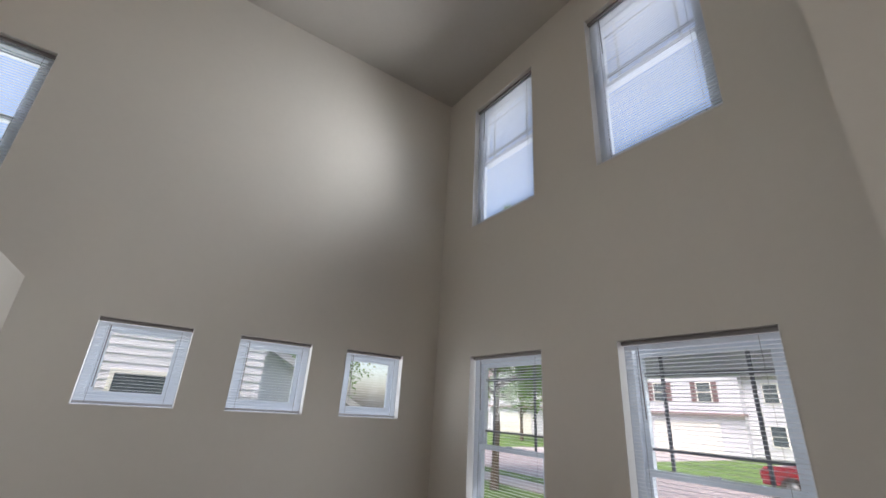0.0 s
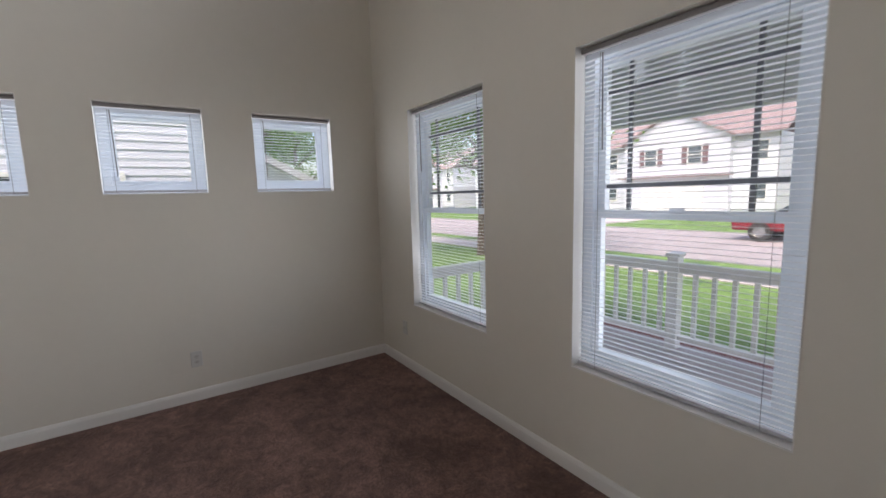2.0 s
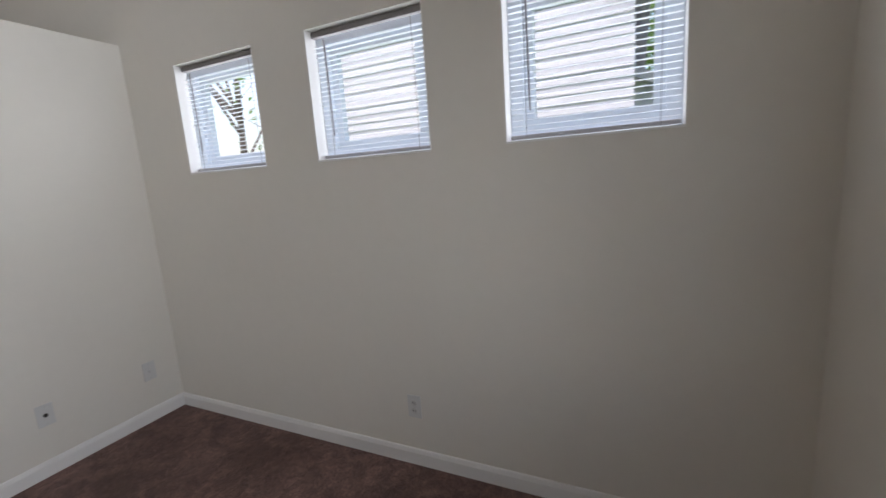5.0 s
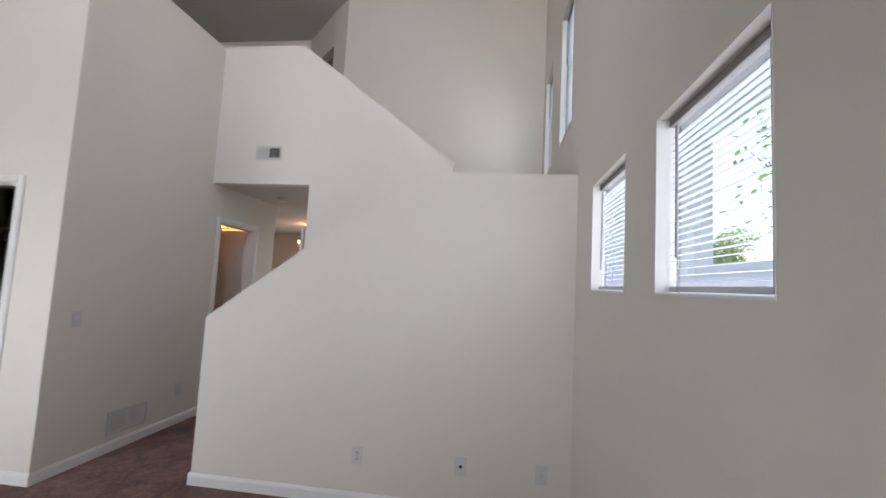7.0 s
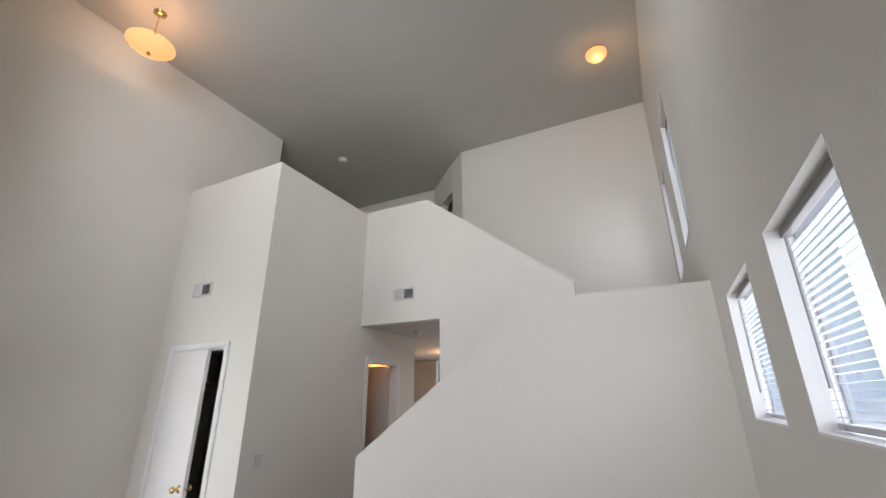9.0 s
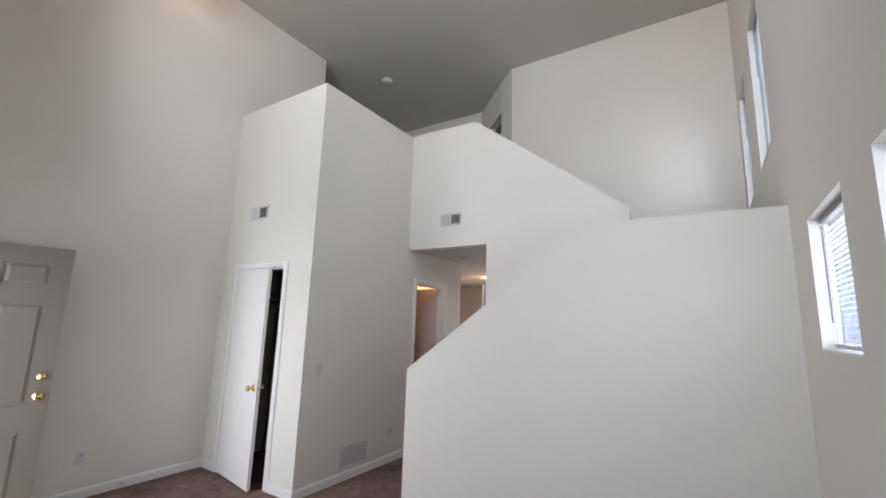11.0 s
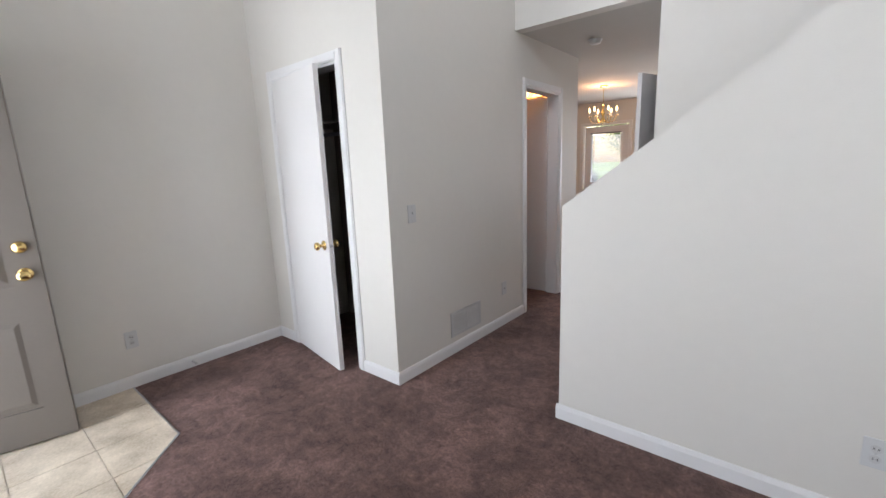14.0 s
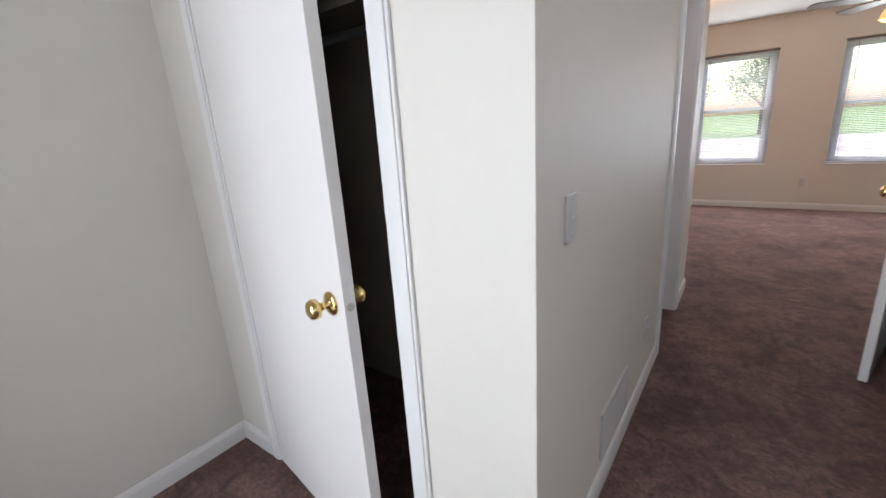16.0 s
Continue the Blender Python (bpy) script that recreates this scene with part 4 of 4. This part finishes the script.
def street_house(m, label, siding):
    """Two-storey house with a gabled front bay and garage; front face at local y = 0, y out to the street."""
    e = empty("house", m)
    tagged(e, label, "house", group="houses across the street")
    part("wall", box((-7, -9, 0), (7, -0.02, 5.6)), siding, e)
    part("front_siding", lap_siding(-7, 7, 0.2, 5.6, 0.2), siding, e)
    part("roof", prism([(-9.6, 5.5), (-4.5, 8.6), (0.6, 5.5), (0.6, 5.7), (-4.5, 8.8), (-9.6, 5.7)], "x", -7.5, 7.5), M_ROOF, e)
    part("bay", prism([(-4.2, 0), (4.2, 0), (4.2, 5.7), (0, 8.0), (-4.2, 5.7)], "y", -2, 0.6), siding, e)
    part("bay_siding", lap_siding(-4.2, 4.2, 2.9, 5.6, 0.2).copy(), siding, e, at=pose(0, 0.6, 0))
    part("bay_roof", gable_roof(-4.2, 4.2, -4.5, 0.6, 5.7, 2.3), M_ROOF, e)
    g = part("garage_door", box((-2.5, 0.6, 0), (2.5, 0.66, 2.3), 0.01), M_TRIM, e)
    for i in range(4):
        for j in range(6):
            part("panel", box((-2.42 + j * 0.81, 0.655, 0.06 + i * 0.57), (-1.69 + j * 0.81, 0.675, 0.55 + i * 0.57), 0.01), M_TRIM, g)
    part("garage_eave", box((-4.5, 0.6, 2.75), (4.5, 1.1, 2.95)), M_ROOF, e)
    for x in (-2.3, 1.2):
        pane_window(e, x, 3.7, 1.1, 1.5, 0.64, True)
    for x in (-6.4, 5.2):
        pane_window(e, x, 3.7, 1.0, 1.4, 0.04, False)
        pane_window(e, x, 0.9, 1.0, 1.4, 0.04, False)
    return e


h1 = street_house(pose(-14.5, 34, -0.35, 0, 0, 180), "pale two-storey house with a brown gabled roof and garage", M_SIDING)
copy_thing(h1, pose(4.5, 34.5, -0.35, 0, 0, 180))
copy_thing(h1, pose(-33, 33.5, -0.35, 0, 0, 180))
copy_thing(h1, pose(-52, 33.5, -0.35, 0, 0, 180))


def neighbour():
    e = empty("house", pose(-5.2, 0, -0.35, 0, 0, -90))
    tagged(e, "neighbouring house with white lap siding close by", "house")
    # local x runs to -y of the place, y towards the walls of this house
    part("wall", prism([(0.6, 0), (6.5, 0), (6.5, 4.1), (3.55, 5.93), (0.6, 4.1)], "y", -9, 0), M_SIDING, e)
    part("siding", lap_siding(0.6, 6.5, 0.3, 4.1), M_SIDING, e)
    for i in range(12):
        z = 4.1 + 0.14 * i
        d = (z + 0.14 - 4.1) / 0.62
        part("gable_board", lap_siding(0.6 + d, 6.5 - d, z, z + 0.14), M_SIDING, e)
    part("corner_board", box((6.42, 0.0, 0.3), (6.53, 0.04, 4.1)), M_TRIM, e)
    part("wing", prism([(-1.6, 0), (0.6, 0), (0.6, 3.0), (-1.6, 1.85)], "y", -9, -0.6), M_SIDING, e)
    part("wing_siding", lap_siding(-1.6, 0.6, 0.3, 1.9), M_SIDING, e, at=pose(0, -0.6, 0))
    part("wing_roof", prism([(-2.0, 1.64), (0.6, 3.0), (0.6, 3.15), (-2.0, 1.79)], "y", -9.2, -0.3), M_PALE_ROOF, e)
    part("roof", gable_roof(0.6, 6.5, -9, 0, 4.1, 1.83, 0.2), M_PALE_ROOF, e)
    for x, w in ((2.0, 0.95), (3.25, 0.7)):
        pane_window(e, x, 1.45, w, 0.85, 0.035)


neighbour()


def tree(x, y, h, crown, leaves, seed, trunk_r=0.14, label="leafy green street tree"):
    rnd = random.Random(seed)
    e = empty("tree", pose(x, y, -0.36))
    tagged(e, label, "tree", group="trees")
    bm = tube([(0, 0, 0), (0.05, 0.02, h * 0.25), (-0.04, 0.05, h * 0.55), (0.02, 0, h * 0.85)], trunk_r, 9, trunk_r * 0.3)
    tips = []
    for i in range(14):
        z = h * rnd.uniform(0.26, 0.8)
        a = rnd.uniform(0, 6.283)
        r = crown * rnd.uniform(0.5, 1.0)
        p = Vector((0, 0, z))
        q = Vector((r * 0.5 * math.cos(a), r * 0.5 * math.sin(a), z + h * 0.12))
        t = Vector((r * math.cos(a + 0.2), r * math.sin(a + 0.2), z + h * rnd.uniform(0.1, 0.26)))
        join(bm, tube([p, q, t], trunk_r * 0.32, 6, trunk_r * 0.07))
        tips += [q, t, (q + t) / 2]
        for s in range(3):
            w = q.lerp(t, rnd.uniform(0.2, 1)) + Vector((rnd.uniform(-1, 1), rnd.uniform(-1, 1), rnd.uniform(0, 1))) * crown * 0.35
            join(bm, tube([q.lerp(t, 0.4 * s), w], trunk_r * 0.1, 5, trunk_r * 0.03))
            tips.append(w)
    part("trunk", bm, M_BARK, e)
    if leaves:
        vs, fs = [], []
        for i in range(leaves):
            c = rnd.choice(tips) + Vector((rnd.gauss(0, 1), rnd.gauss(0, 1), rnd.gauss(0, 0.8))) * crown * 0.2
            s = rnd.uniform(0.06, 0.13)
            q = Euler((rnd.uniform(-1, 1), rnd.uniform(-1, 1), rnd.uniform(0, 6.28))).to_quaternion()
            k = len(vs)
            vs += [c + q @ Vector(v) for v in ((-s, 0, 0), (0, -s * 0.5, 0.01), (s, 0, -0.01), (0, s * 0.5, 0.01))]
            fs.append((k, k + 1, k + 2, k + 3))
        me = bpy.data.meshes.new("crown")
        me.from_pydata([tuple(v) for v in vs], [], fs)
        me.materials.append(M_LEAF)
        c = new("crown", me)
        c.parent = e
    return e


tree(-6.2, 6.3, 6.4, 3.0, 26000, 3)
t2 = tree(-17, 4.0, 7.5, 2.8, 9000, 5, 0.18)
copy_thing(t2, pose(-24, 25, -0.36, 0, 0, 120))
copy_thing(t2, pose(-14, 1.2, -0.36, 0, 0, 40))
copy_thing(t2, pose(9.5, 22, -0.36, 0, 0, 220))
tree(-5.5, -8.8, 8.0, 2.6, 500, 9, 0.13, "slender tree with sparse twigs")
for i, (x, y) in enumerate(((9, -44), (14.5, -45), (12, -47), (-8, -41), (3, -43), (20, -42), (-20, -40))):
    copy_thing(t2, pose(x, y, -0.36, 0, 0, 70 * i))


def car(m, paint, label):
    e = empty("car", m)
    tagged(e, label, "car")
    body = prism([(-2.15, 0.35), (2.15, 0.35), (2.2, 0.7), (2.05, 0.88), (1.0, 0.98), (-1.75, 1.02), (-2.15, 0.95), (-2.2, 0.6)], "y", -0.86, 0.86, 0.05)
    part("body", body, paint, e)
    part("cabin", prism([(-1.7, 0.98), (1.0, 0.96), (0.35, 1.42), (-1.2, 1.46)], "y", -0.72, 0.72, 0.04), M_WINDARK, e, "dark glass cabin")
    part("roof", prism([(-1.22, 1.43), (0.38, 1.40), (0.25, 1.48), (-1.1, 1.5)], "y", -0.68, 0.68, 0.02), paint, e)
    for x in (-1.35, 1.35):
        for y, r in ((-0.87, 90), (0.87, -90)):
            w = part("wheel", lathe([(0.17, 0.0), (0.31, 0.0), (0.33, -0.03), (0.33, -0.17), (0.3, -0.2), (0, -0.2)], 20), M_TYRE, e, "", False, pose(x, y, 0.33, r, 0, 0))
            part("rim", lathe([(0, 0.0), (0.05, 0.012), (0.17, -0.01), (0.19, 0.004), (0.19, -0.03)], 16), M_STEEL, w)
    for y in (-0.6, 0.6):
        part("headlight", box((2.12, y - 0.16, 0.62), (2.2, y + 0.16, 0.78), 0.02), M_PLATE, e)
        part("tail_light", box((-2.2, y - 0.16, 0.7), (-2.12, y + 0.16, 0.88), 0.02), M_RED, e)
    return e


car(pose(-0.6, 15.4, -0.34, 0, 0, 180), M_RED, "red car parked along the street")
for i in range(4):
    car(pose(-4.0 + i * 5.5, -27, -0.34, 0, 0, 90 if i % 2 else 85), M_BLUE, "dark blue car in the car park")


# ---------------------------------------------------------------- entry tiles
def clip_poly(poly, inside, cut):
    out = []
    for i, p in enumerate(poly):
        q = poly[(i + 1) % len(poly)]
        if inside(p):
            out.append(p)
        if inside(p) != inside(q):
            out.append(cut(p, q))
    return out


def entry_tiles():
    e = part("tile_floor", prism(TILE, "z", -0.0118, -0.003), M_GROUT)
    tagged(e, "cream ceramic tile entry floor with a cut corner", "floor", kind="structure")
    g = 0.0022

    def f(p):       # >= 0 on the tiled side of the diagonal
        return (p[0] - 3.50) * 0.685 + (p[1] + 1.25) * 0.69

    def cut(p, q):
        t = f(p) / (f(p) - f(q))
        return (p[0] + (q[0] - p[0]) * t, p[1] + (q[1] - p[1]) * t)
    y = -1.935
    while y < JOG_Y - 0.02:
        x = EAST
        y1 = min(y + 0.325, JOG_Y)
        while x > 3.51:
            x0 = max(x - 0.325, 3.50)
            poly = clip_poly([(x0 + g, y + g), (x - g, y + g), (x - g, y1 - g), (x0 + g, y1 - g)], lambda p: f(p) >= 0.006, cut)
            if len(poly) > 2:
                part("tile", prism(poly, "z", -0.003, 0.002), M_TILE, e)
            x -= 0.325
        y += 0.325


entry_tiles()
strip = part("carpet_edge_strip", tube([(3.50, -0.745, 0.0), (3.50, -1.25, 0.0), (4.19, -1.935, 0.0), (5.015, -1.935, 0.0)], 0.006, 6), M_STEEL)
tagged(strip, "thin metal carpet edge strip", "trim", kind="structure")
